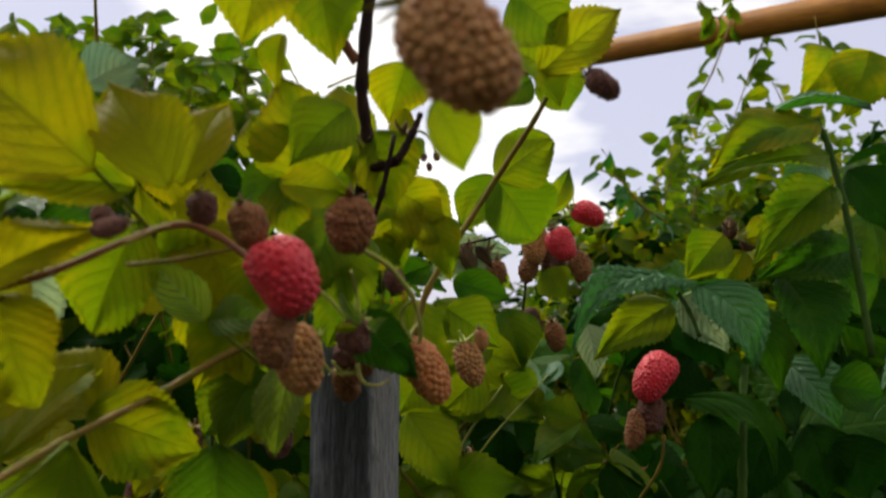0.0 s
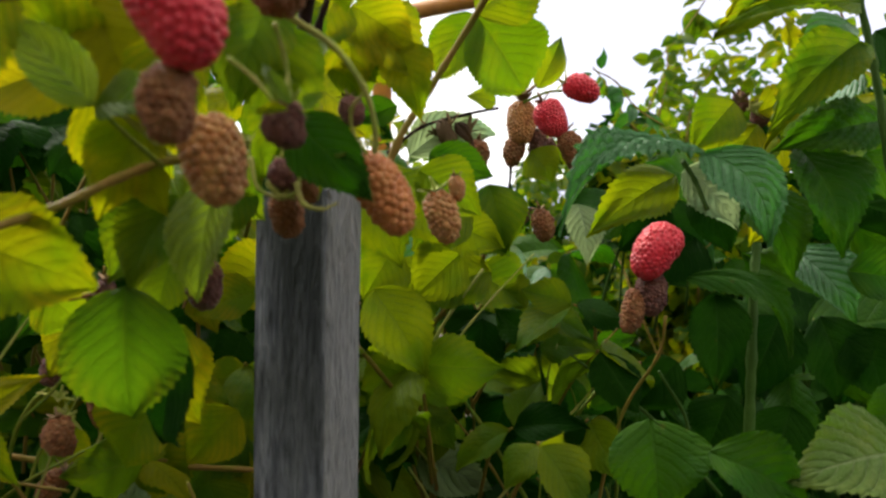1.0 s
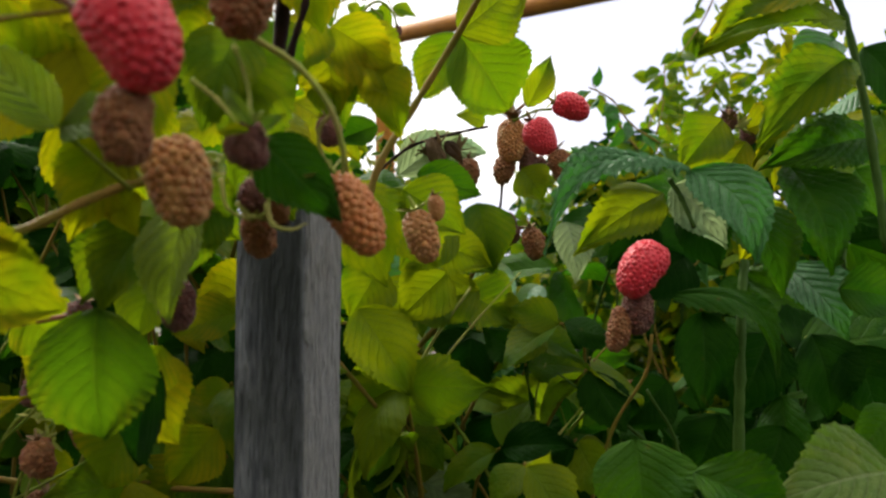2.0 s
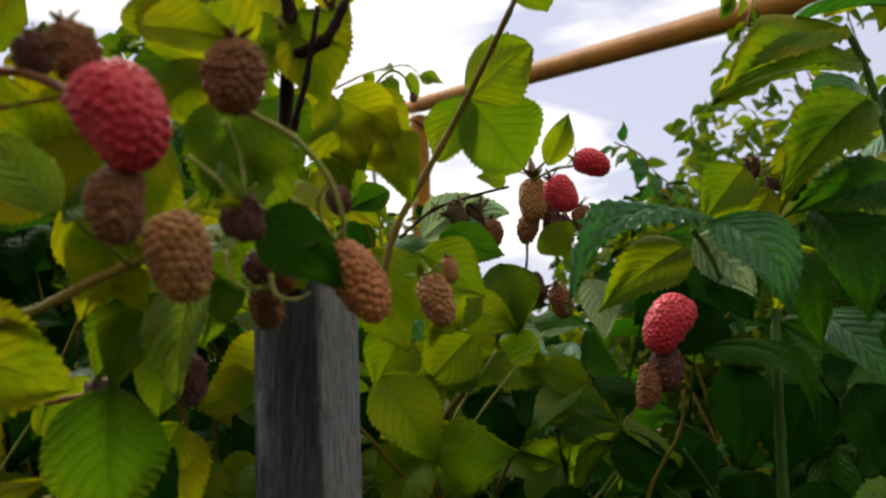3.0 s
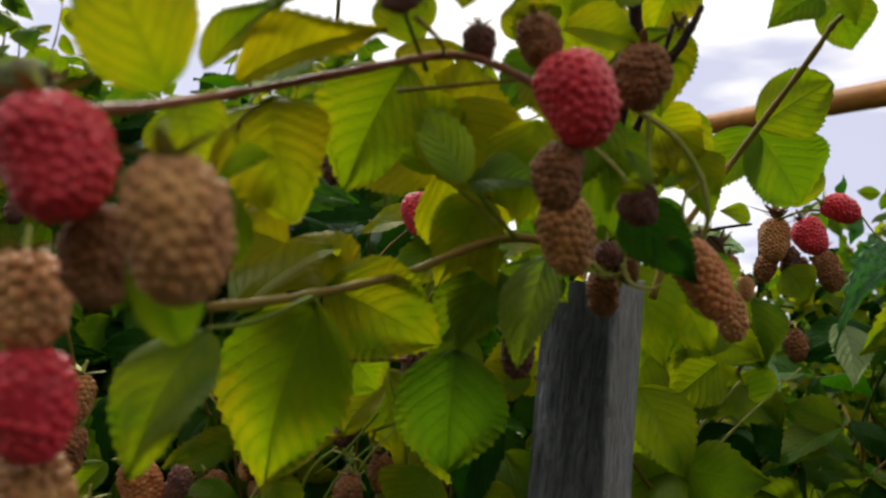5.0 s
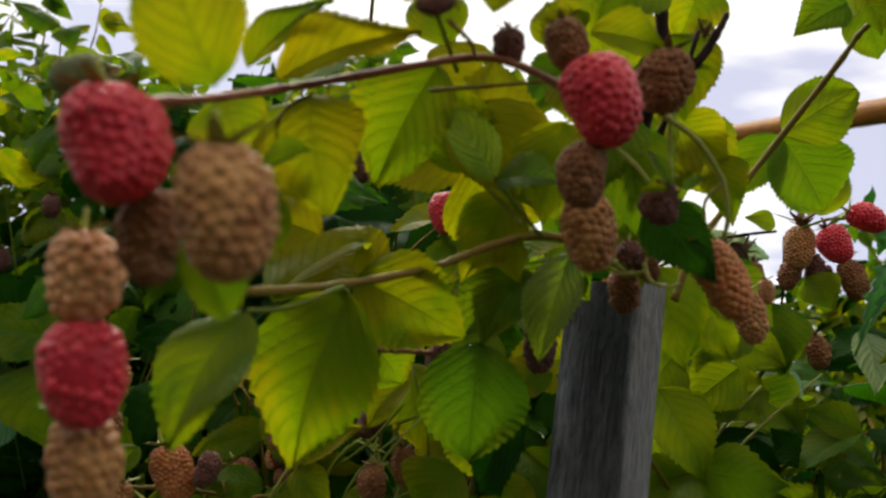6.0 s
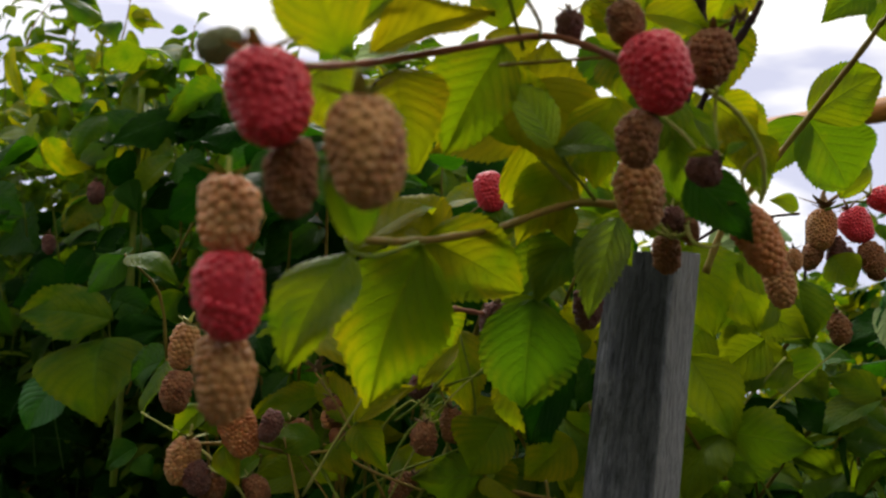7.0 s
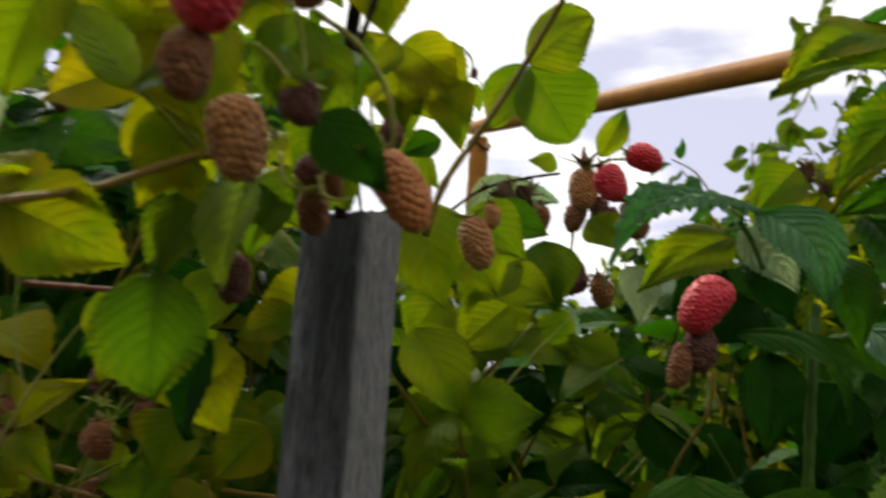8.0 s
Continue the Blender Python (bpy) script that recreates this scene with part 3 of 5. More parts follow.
# ---- the setting ----
def ground():
    """Garden soil, a little uneven near the beds, one sheet out to the horizon."""
    lines = [-400, -120, -40, -15, -8] + [k * 0.5 for k in range(-12, 25)] + [15, 30, 80, 200, 600]
    verts, faces = [], []
    for y in lines:
        for x in lines:
            near = abs(x) < 7 and abs(y) < 13
            verts.append((x, y, 0.04 * noise.noise((x * 0.9, y * 0.9, 0)) if near else -0.02))
    n = len(lines)
    faces = [(j * n + i, j * n + i + 1, (j + 1) * n + i + 1, (j + 1) * n + i) for j in range(n - 1) for i in range(n - 1)]
    tagged(new("ground", mesh_of("ground", verts, faces, SOIL)), "dark bare garden soil with low weeds under the bushes", "ground", kind="structure")


ground()


def wooden_post(corner, turn, wide, deep, top):
    """A squared batten with uneven, worn arrises and a roughly cut top."""
    post = thing("wooden_post", (corner[0], corner[1], 0), "grey weathered square wooden post among raspberry canes", "post")
    rows = 90
    ring = []
    per = 9
    for k in range(4):
        for j in range(per):
            t = j / per
            ring.append([(t, 0), (1, t), (1 - t, 1), (0, 1 - t)][k])
    verts = []
    for i in range(rows + 1):
        h = -0.05 + (top + 0.05) * (1 - (1 - i / rows) ** 1.6)
        for a, b in ring:
            da, db = min(a, 1 - a), min(b, 1 - b)
            worn = 0.0016 * math.exp(-((da + db) * 14)) + 0.0005 * noise.noise((a * 6, b * 6, h * 30)) + 0.0004 * noise.noise((a * 40, b * 40, h * 6))
            x, y = a * wide, b * deep
            x += worn * (1 if a < 0.5 else -1)
            y += worn * (1 if b < 0.5 else -1)
            lift = (0.004 * b + 0.004 * (1 - a) * 0.3 + 0.002 * noise.noise((a * 5, b * 5, 3))) * (i / rows) ** 6
            verts.append((-x, y, h + lift))
    m = len(ring)
    faces = [(i * m + k, (i + 1) * m + k, (i + 1) * m + (k + 1) % m, i * m + (k + 1) % m) for i in range(rows) for k in range(m)]
    faces += [tuple(range(rows * m, rows * m + m))[::-1], tuple(range(m))]
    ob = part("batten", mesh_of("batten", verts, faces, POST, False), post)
    ob.rotation_euler = (0, 0, radians(turn))


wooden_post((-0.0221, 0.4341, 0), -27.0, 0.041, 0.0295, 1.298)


def trellis():
    """A round upright stake with a varnished cross pole tied to its head."""
    frame_ob = thing("trellis", (-0.22, 3.54, 0), "varnished brown round wooden cross pole on an upright stake", "trellis")

    def rod(name, a, b, r, ends=0.004):
        a, b = Vector(a), Vector(b)
        long = (b - a).length
        verts, faces = [], []
        sides, rows = 20, 24
        for i in range(rows + 1):
            t = i / rows
            rr = r * (1 + 0.025 * noise.noise((t * 9, 0, r * 90)))
            if i in (0, rows):
                rr -= ends
            for k in range(sides):
                w = 2 * math.pi * k / sides
                verts.append((rr * math.cos(w), rr * math.sin(w), t * long))
        faces = [(i * sides + k, i * sides + (k + 1) % sides, (i + 1) * sides + (k + 1) % sides, (i + 1) * sides + k) for i in range(rows) for k in range(sides)]
        faces += [tuple(range(sides))[::-1], tuple(range(rows * sides, rows * sides + sides))]
        ob = part(name, mesh_of(name, verts, faces, POLE), frame_ob)
        ob.matrix_parent_inverse = Matrix.Translation(frame_ob.location).inverted()
        ob.matrix_basis = Matrix.Translation(a) @ (b - a).to_track_quat("Z", "Y").to_matrix().to_4x4()
        return ob

    rod("stake", (-0.22, 3.54, -0.05), (-0.22, 3.54, 2.21), 0.042)
    rod("cross_pole", (-0.26, 3.58, 2.264), (1.42, 0.69, 1.77), 0.033)
    ring = [(-0.22 + 0.05 * math.cos(a), 3.54 + 0.05 * math.sin(a), 2.17 + 0.02 * math.sin(2 * a)) for a in [k * math.pi / 5 for k in range(11)]]
    verts, faces = tube(ring, 0.005, 0.005, 6, 3)
    ob = part("tie", mesh_of("tie", verts, faces, STEM["bark"]), frame_ob, "dark twine tie at the joint")
    ob.matrix_parent_inverse = Matrix.Translation(frame_ob.location).inverted()


trellis()


# ---- the raspberry bushes ----
main_bush = thing("raspberry_bush", (-0.03, 0.47, 0), "raspberry bush with yellowing leaves, red and withered brown fruit", "raspberry bush", "raspberry bushes")
back_bush = thing("raspberry_bush", (0.06, 0.72, 0), "raspberry bush with clustered dry fruit and round lime-green leaves", "raspberry bush", "raspberry bushes")
broad_bush = thing("raspberry_bush", (0.30, 0.70, 0), "raspberry bush with broad dark ribbed leaves and one red fruit", "raspberry bush", "raspberry bushes")
left_bush = thing("raspberry_bush", (-0.65, 0.90, 0), "tall leafy dark green raspberry bush without ripe fruit", "raspberry bush", "raspberry bushes")

leaf(main_bush, (-0.1085, 0.2000, 1.3005), (-0.1249, 0.1950, 1.3304), 0.0218, "lime", 0, arch=0.08, fold=0.03, round_tip=0.3)
leaf(main_bush, (-0.1221, 0.2500, 1.3219), (-0.0891, 0.2620, 1.3401), 0.0184, "yellow", -15, fold=0.1)
leaf(main_bush, (-0.1315, 0.2500, 1.3248), (-0.1155, 0.2620, 1.3490), 0.0134, "lime", 5, fold=0.1)
leaf(main_bush, (-0.0813, 0.2700, 1.3546), (-0.1121, 0.2500, 1.3519), 0.0175, "lime", 10)
leaf(main_bush, (-0.1172, 0.2620, 1.3208), (-0.1060, 0.2620, 1.2879), 0.0289, "yellow", 5, fold=0.1, round_tip=0.7, ripple=0.02)
leaf(main_bush, (-0.0914, 0.3000, 1.3468), (-0.1104, 0.3100, 1.3086), 0.0303, "lime", -5, round_tip=0.5, ripple=0.02)
leaf(main_bush, (-0.0851, 0.3450, 1.3510), (-0.0697, 0.3500, 1.3165), 0.0358, "yellow", 0, round_tip=0.5)
leaf(main_bush, (-0.0721, 0.3600, 1.3187), (-0.0872, 0.3600, 1.2850), 0.0252, "lime", 0)
leaf(main_bush, (-0.1431, 0.2620, 1.3202), (-0.1331, 0.2620, 1.2992), 0.0228, "lime", 0)
leaf(main_bush, (-0.1160, 0.2520, 1.2738), (-0.1216, 0.2500, 1.2946), 0.0161, "lime", 0)
leaf(main_bush, (-0.0671, 0.3700, 1.2866), (-0.0873, 0.3700, 1.2630), 0.0253, "green", 0, ripple=0.03)
leaf(main_bush, (-0.0882, 0.3550, 1.3257), (-0.1045, 0.3350, 1.3614), 0.0265, "lime", 5, ripple=0.03)
leaf(main_bush, (-0.0853, 0.3600, 1.3284), (-0.0844, 0.3550, 1.3701), 0.0356, "yellow", 0)
leaf(main_bush, (-0.0702, 0.3120, 1.3124), (-0.0472, 0.3070, 1.3118), 0.0142, "ribbed", 0, ripple=0.04)
leaf(main_bush, (-0.0705, 0.3120, 1.3121), (-0.0883, 0.3020, 1.3328), 0.0151, "ribbed", 0, ripple=0.05, round_tip=0.3)
leaf(main_bush, (-0.1114, 0.3000, 1.2703), (-0.1307, 0.3220, 1.2132), 0.0400, "lime", 0, fold=0.05, ripple=0.012)
leaf(main_bush, (-0.1158, 0.2420, 1.2568), (-0.1265, 0.2360, 1.2231), 0.0248, "fresh", 8, fold=0.02, ripple=0.014, round_tip=0.3)
leaf(main_bush, (-0.1203, 0.3300, 1.2771), (-0.0819, 0.3400, 1.2615), 0.0319, "lime", -10, ripple=0.01, round_tip=0.55)
leaf(main_bush, (-0.1153, 0.3350, 1.2753), (-0.1545, 0.3600, 1.2908), 0.0348, "yellow", 15)
leaf(main_bush, (-0.1371, 0.3000, 1.2663), (-0.1254, 0.3500, 1.2895), 0.0260, "lime", 10)
leaf(main_bush, (-0.0931, 0.1920, 1.2526), (-0.1033, 0.1900, 1.2693), 0.0108, "green", 20, fold=0.3)
leaf(main_bush, (-0.0787, 0.3600, 1.2607), (-0.0789, 0.3660, 1.2177), 0.0376, "green", 0, round_tip=0.3)
leaf(main_bush, (-0.0625, 0.3700, 1.2379), (-0.0775, 0.4000, 1.2016), 0.0299, "dark", 0)
leaf(main_bush, (-0.1412, 0.4850, 1.2501), (-0.1279, 0.4850, 1.2073), 0.0331, "lime", 0)
leaf(main_bush, (-0.0647, 0.3700, 1.2910), (-0.0765, 0.3600, 1.2617), 0.0255, "green", 0)
leaf(main_bush, (-0.0476, 0.3550, 1.2972), (-0.0552, 0.3600, 1.2581), 0.0179, "ribbed", 12, fold=0.3, ripple=0.03)
# darker mid green paints the shaded side of this leaf
leaf(main_bush, (-0.0207, 0.3420, 1.3144), (0.0019, 0.3420, 1.2909), 0.0202, "mid", 0, arch=0.02, fold=0.02, round_tip=-.2)
leaf(main_bush, (0.0061, 0.4500, 1.3660), (0.0160, 0.4450, 1.3329), 0.0213, "lime", 0)
leaf(main_bush, (-0.0136, 0.4400, 1.3793), (0.0111, 0.4500, 1.3643), 0.0239, "lime", 0)
leaf(main_bush, (-0.0174, 0.3850, 1.3973), (-0.0105, 0.3900, 1.3642), 0.0321, "lime", 0)
leaf(main_bush, (-0.0335, 0.3600, 1.3550), (-0.0414, 0.3500, 1.3197), 0.0228, "green", 0)
leaf(main_bush, (-0.0211, 0.3700, 1.3481), (-0.0309, 0.3600, 1.3231), 0.0216, "green", 10)
leaf(main_bush, (-0.0781, 0.4200, 1.2423), (-0.0878, 0.4200, 1.2199), 0.0207, "lime", 0)
leaf(main_bush, (-0.0732, 0.3600, 1.2999), (-0.0661, 0.3600, 1.2851), 0.0116, "yellow", 0)
leaf(main_bush, (-0.0492, 0.5000, 1.2643), (-0.0905, 0.5000, 1.2541), 0.0315, "lime", 0)
leaf(main_bush, (-0.1180, 0.2700, 1.3093), (-0.1328, 0.2700, 1.2886), 0.0202, "yellow", 0)
leaf(main_bush, (-0.1074, 0.2480, 1.3009), (-0.1190, 0.2450, 1.2922), 0.0082, "green", 25, fold=0.4)
leaf(main_bush, (-0.1228, 0.3000, 1.2868), (-0.1502, 0.3100, 1.2914), 0.0233, "yellow", 0)
leaf(main_bush, (-0.0562, 0.3300, 1.4524), (-0.0644, 0.3300, 1.4219), 0.0353, "lime", 0)
leaf(main_bush, (-0.0414, 0.3600, 1.4629), (-0.0335, 0.3600, 1.4234), 0.0338, "lime", 0)
leaf(main_bush, (-0.0240, 0.3800, 1.4504), (-0.0448, 0.3800, 1.4714), 0.0307, "lime", 0)
leaf(main_bush, (-0.0554, 0.3600, 1.4332), (-0.0574, 0.3600, 1.4099), 0.0120, "lime", 30, fold=0.4)
leaf(main_bush, (-0.0392, 0.3700, 1.3691), (-0.0550, 0.3600, 1.4112), 0.0388, "lime", 0)
leaf(main_bush, (-0.0490, 0.3700, 1.3741), (-0.0706, 0.3600, 1.3509), 0.0265, "green", 0)
leaf(main_bush, (-0.0486, 0.3800, 1.3884), (-0.0282, 0.3800, 1.3706), 0.0303, "green", 0)
leaf(main_bush, (-0.0321, 0.4100, 1.3860), (-0.0394, 0.4200, 1.4248), 0.0250, "lime", 0)
leaf(main_bush, (-0.0057, 0.4200, 1.4392), (-0.0147, 0.4300, 1.4128), 0.0285, "lime", 0)
leaf(main_bush, (0.0616, 0.4300, 1.4364), (0.1038, 0.4400, 1.4732), 0.0278, "lime", 0)
leaf(main_bush, (0.0631, 0.4300, 1.4393), (0.0716, 0.4300, 1.4203), 0.0173, "lime", 0)
leaf(main_bush, (0.0465, 0.4200, 1.4739), (0.0718, 0.4300, 1.4541), 0.0430, "green", 0)
leaf(main_bush, (0.0573, 0.4300, 1.4335), (0.0371, 0.4300, 1.4188), 0.0202, "green", 0)
leaf(main_bush, (0.0122, 0.2500, 1.3770), (0.0205, 0.2600, 1.3591), 0.0157, "fresh", 20)
leaf(main_bush, (-0.0846, 0.2500, 1.3563), (-0.1394, 0.2700, 1.3972), 0.0390, "yellow", 0)
leaf(main_bush, (-0.0634, 0.2500, 1.3515), (-0.0890, 0.2700, 1.3837), 0.0253, "yellow", 0)
leaf(main_bush, (-0.0703, 0.2800, 1.3559), (-0.0619, 0.3000, 1.3867), 0.0228, "yellow", 0)
leaf(main_bush, (-0.1348, 0.3500, 1.4083), (-0.1180, 0.3600, 1.4209), 0.0213, "pale", 0)
leaf(main_bush, (-0.0892, 0.3600, 1.3342), (-0.1292, 0.3600, 1.3222), 0.0307, "yellow", 0)
leaf(main_bush, (-0.0891, 0.3600, 1.3294), (-0.0721, 0.3800, 1.3004), 0.0364, "lime", 0)
leaf(main_bush, (-0.0945, 0.4600, 1.2724), (-0.1029, 0.4600, 1.2425), 0.0272, "green", 0)
leaf(main_bush, (-0.1330, 0.4600, 1.2422), (-0.1506, 0.4600, 1.2164), 0.0231, "lime", 0)
leaf(main_bush, (-0.1885, 0.4700, 1.1896), (-0.2220, 0.5000, 1.2128), 0.0188, "lime", 0, fold=0.25)
leaf(main_bush, (-0.1810, 0.4520, 1.1931), (-0.1532, 0.4550, 1.2146), 0.0197, "lime", 5, fold=0.2)
leaf(main_bush, (-0.2547, 0.4450, 1.1698), (-0.2390, 0.4400, 1.1513), 0.0147, "lime", 0)
leaf(main_bush, (-0.1715, 0.5000, 1.1751), (-0.1486, 0.5000, 1.1623), 0.0242, "lime", 0)
leaf(main_bush, (-0.2198, 0.5000, 1.1577), (-0.2588, 0.5000, 1.1413), 0.0220, "fresh", 0)
leaf(main_bush, (-0.1208, 0.5000, 1.1766), (-0.1007, 0.5000, 1.1512), 0.0284, "lime", 0)
leaf(main_bush, (-0.0894, 0.5000, 1.1570), (-0.0806, 0.5000, 1.1344), 0.0313, "green", 0)
leaf(main_bush, (-0.1820, 0.4520, 1.1909), (-0.1591, 0.4450, 1.1712), 0.0176, "lime", -5, fold=0.3)
leaf(main_bush, (-0.2214, 0.5000, 1.2018), (-0.2641, 0.5000, 1.1820), 0.0230, "lime", 10)
leaf(main_bush, (-0.2731, 0.4500, 1.1890), (-0.2827, 0.4400, 1.1696), 0.0151, "lime", 0)
leaf(main_bush, (-0.0954, 0.4400, 1.2364), (-0.0784, 0.4400, 1.2002), 0.0334, "lime", 0)
leaf(main_bush, (-0.1456, 0.4400, 1.2562), (-0.1340, 0.4500, 1.2405), 0.0265, "lime", 0)
leaf(main_bush, (-0.1042, 0.4600, 1.2034), (-0.1159, 0.4600, 1.1759), 0.0351, "lime", 0)
leaf(main_bush, (-0.0656, 0.4600, 1.2005), (-0.0863, 0.4600, 1.1778), 0.0258, "lime", 0)
leaf(main_bush, (-0.0523, 0.3300, 1.3392), (-0.0558, 0.3350, 1.3061), 0.0244, "lime", 0)
leaf(main_bush, (-0.0326, 0.3600, 1.3478), (-0.0248, 0.3600, 1.3084), 0.0295, "green", 0)
leaf(main_bush, (-0.0425, 0.3000, 1.3598), (-0.0195, 0.3100, 1.3573), 0.0146, "lime", 0)
leaf(main_bush, (-0.0228, 0.3300, 1.3944), (-0.0439, 0.3300, 1.3732), 0.0235, "green", 0)
leaf(main_bush, (-0.0056, 0.4000, 1.4112), (-0.0050, 0.4000, 1.3854), 0.0116, "lime", 0)
leaf(main_bush, (-0.0725, 0.3600, 1.3316), (-0.0541, 0.3600, 1.3113), 0.0209, "lime", 0)
leaf(main_bush, (-0.0796, 0.3800, 1.3266), (-0.0914, 0.3900, 1.3034), 0.0252, "lime", 0)
leaf(main_bush, (-0.0741, 0.3800, 1.2992), (-0.0885, 0.3900, 1.2792), 0.0199, "green", 0)
leaf(main_bush, (-0.1645, 0.3650, 1.3511), (-0.1504, 0.3600, 1.3077), 0.0324, "pale", 5, round_tip=0.85, ripple=0.03)
leaf(main_bush, (-0.1354, 0.3000, 1.3321), (-0.1399, 0.3000, 1.3042), 0.0225, "lime", 0)
leaf(main_bush, (-0.0978, 0.3300, 1.3667), (-0.1100, 0.3300, 1.3868), 0.0218, "lime", 0)
leaf(main_bush, (-0.0567, 0.3600, 1.3710), (-0.0467, 0.3600, 1.3459), 0.0216, "lime", 0)
leaf(main_bush, (-0.0778, 0.3800, 1.3280), (-0.0932, 0.3800, 1.3076), 0.0252, "yellow", 0)
leaf(main_bush, (-0.0241, 0.3800, 1.3249), (-0.0371, 0.3800, 1.3007), 0.0246, "green", 0)
leaf(main_bush, (-0.0610, 0.4000, 1.3043), (-0.0431, 0.4000, 1.2859), 0.0241, "green", 0)
leaf(main_bush, (-0.0519, 0.4000, 1.3016), (-0.0613, 0.4000, 1.2735), 0.0241, "green", 0)
leaf(main_bush, (-0.0137, 0.5300, 1.3214), (0.0035, 0.5300, 1.2685), 0.0439, "fresh", 0)
leaf(main_bush, (-0.0373, 0.4000, 1.3221), (-0.0224, 0.4000, 1.2943), 0.0257, "green", 0)
leaf(main_bush, (-0.0477, 0.4200, 1.3734), (-0.0277, 0.4200, 1.3417), 0.0307, "green", 0)
leaf(main_bush, (-0.0194, 0.4400, 1.3829), (-0.0333, 0.4400, 1.3543), 0.0275, "lime", 0)
leaf(main_bush, (-0.0199, 0.4500, 1.3586), (-0.0088, 0.4500, 1.3379), 0.0216, "green", 0)
leaf(main_bush, (-0.0192, 0.4550, 1.3692), (0.0062, 0.4550, 1.3485), 0.0237, "lime", 0)
leaf(main_bush, (0.0053, 0.4600, 1.3397), (-0.0132, 0.4600, 1.3323), 0.0129, "mid", 0)
leaf(main_bush, (-0.1526, 0.3700, 1.3770), (-0.1789, 0.3700, 1.3555), 0.0167, "pale", 10, ripple=0.03)
leaf(main_bush, (-0.1053, 0.3600, 1.3813), (-0.0975, 0.3600, 1.3587), 0.0222, "yellow", 0)
leaf(main_bush, (-0.0588, 0.3600, 1.3794), (-0.0671, 0.3600, 1.3969), 0.0220, "lime", 0)
leaf(main_bush, (-0.0159, 0.4500, 1.3809), (0.0142, 0.4500, 1.3509), 0.0330, "lime", 0)
leaf(main_bush, (-0.0159, 0.4500, 1.3779), (-0.0126, 0.4500, 1.3418), 0.0299, "lime", 0)
leaf(main_bush, (-0.0248, 0.4000, 1.3232), (-0.0456, 0.4000, 1.3022), 0.0236, "green", 0)
leaf(main_bush, (0.0139, 0.5200, 1.3164), (0.0450, 0.5200, 1.2943), 0.0310, "green", 0)
leaf(main_bush, (-0.0098, 0.5200, 1.2531), (0.0177, 0.5200, 1.2095), 0.0341, "fresh", 0)

leaf(back_bush, (0.0058, 0.5600, 1.3211), (0.0294, 0.5600, 1.2789), 0.0401, "fresh", 0)
leaf(back_bush, (0.0379, 0.5800, 1.2722), (0.0109, 0.5800, 1.2458), 0.0338, "fresh", 0)
leaf(back_bush, (-0.0005, 0.6000, 1.2686), (0.0162, 0.6000, 1.2374), 0.0316, "fresh", 0)
leaf(back_bush, (0.0458, 0.6000, 1.2924), (0.0676, 0.6000, 1.2729), 0.0330, "green", 0)
leaf(back_bush, (0.0014, 0.6000, 1.2208), (0.0192, 0.6000, 1.1964), 0.0293, "fresh", 0)
leaf(back_bush, (0.0530, 0.6000, 1.2315), (0.0487, 0.6000, 1.1913), 0.0288, "dark", 0)
leaf(back_bush, (0.0334, 0.5800, 1.2895), (0.0626, 0.5800, 1.2768), 0.0266, "fresh", 0)
leaf(back_bush, (0.0175, 0.5800, 1.2484), (-0.0034, 0.5800, 1.2298), 0.0250, "fresh", 0)
leaf(back_bush, (0.0591, 0.6400, 1.2773), (0.0791, 0.6400, 1.2450), 0.0311, "pale", 0)
leaf(back_bush, (0.0433, 0.5050, 1.3943), (0.0698, 0.5200, 1.3590), 0.0429, "fresh", -10, round_tip=0.9, ripple=0.012, arch=0.04)
leaf(back_bush, (0.0429, 0.5100, 1.3966), (0.0234, 0.5250, 1.3664), 0.0257, "fresh", -10, round_tip=0.9, arch=0.04)
leaf(back_bush, (0.0432, 0.4970, 1.3930), (0.0729, 0.4800, 1.4129), 0.0332, "fresh", -10, round_tip=0.9, fold=0.0, arch=0.02)
leaf(back_bush, (0.0955, 0.6750, 1.3919), (0.1122, 0.6800, 1.4285), 0.0186, "fresh", 0)
leaf(back_bush, (0.0708, 0.4600, 1.4463), (0.0443, 0.4500, 1.4565), 0.0259, "fresh", 0)
leaf(back_bush, (0.0702, 0.4700, 1.4511), (0.0830, 0.4800, 1.4306), 0.0267, "green", 0)
leaf(back_bush, (0.0643, 0.6600, 1.3776), (0.0450, 0.6600, 1.3828), 0.0138, "fresh", 0)
leaf(back_bush, (0.0179, 0.6200, 1.3366), (0.0571, 0.6200, 1.3237), 0.0255, "mid", 0)
leaf(back_bush, (0.0903, 0.6700, 1.3460), (0.1047, 0.6700, 1.3254), 0.0275, "fresh", 0)
leaf(back_bush, (0.0564, 0.6000, 1.3161), (0.0647, 0.6000, 1.2742), 0.0346, "green", 0)
leaf(back_bush, (0.0039, 0.6600, 1.3409), (0.0443, 0.6800, 1.3705), 0.0281, "pale", 0)
leaf(back_bush, (0.0267, 0.6550, 1.3667), (0.0343, 0.6480, 1.3392), 0.0128, "withered", 30, curl=0.9, fold=0.5, ripple=0.03, twist=1.2)
leaf(back_bush, (0.0359, 0.6600, 1.3644), (0.0485, 0.6550, 1.3481), 0.0091, "withered", 0, curl=0.8, fold=0.6, twist=-1.0)
leaf(back_bush, (0.0302, 0.6520, 1.3615), (0.0296, 0.6500, 1.3425), 0.0067, "withered", 20, curl=1.0, fold=0.6)
leaf(back_bush, (0.0112, 0.6900, 1.3547), (0.0630, 0.7000, 1.3618), 0.0323, "pale", 10, ripple=0.03)
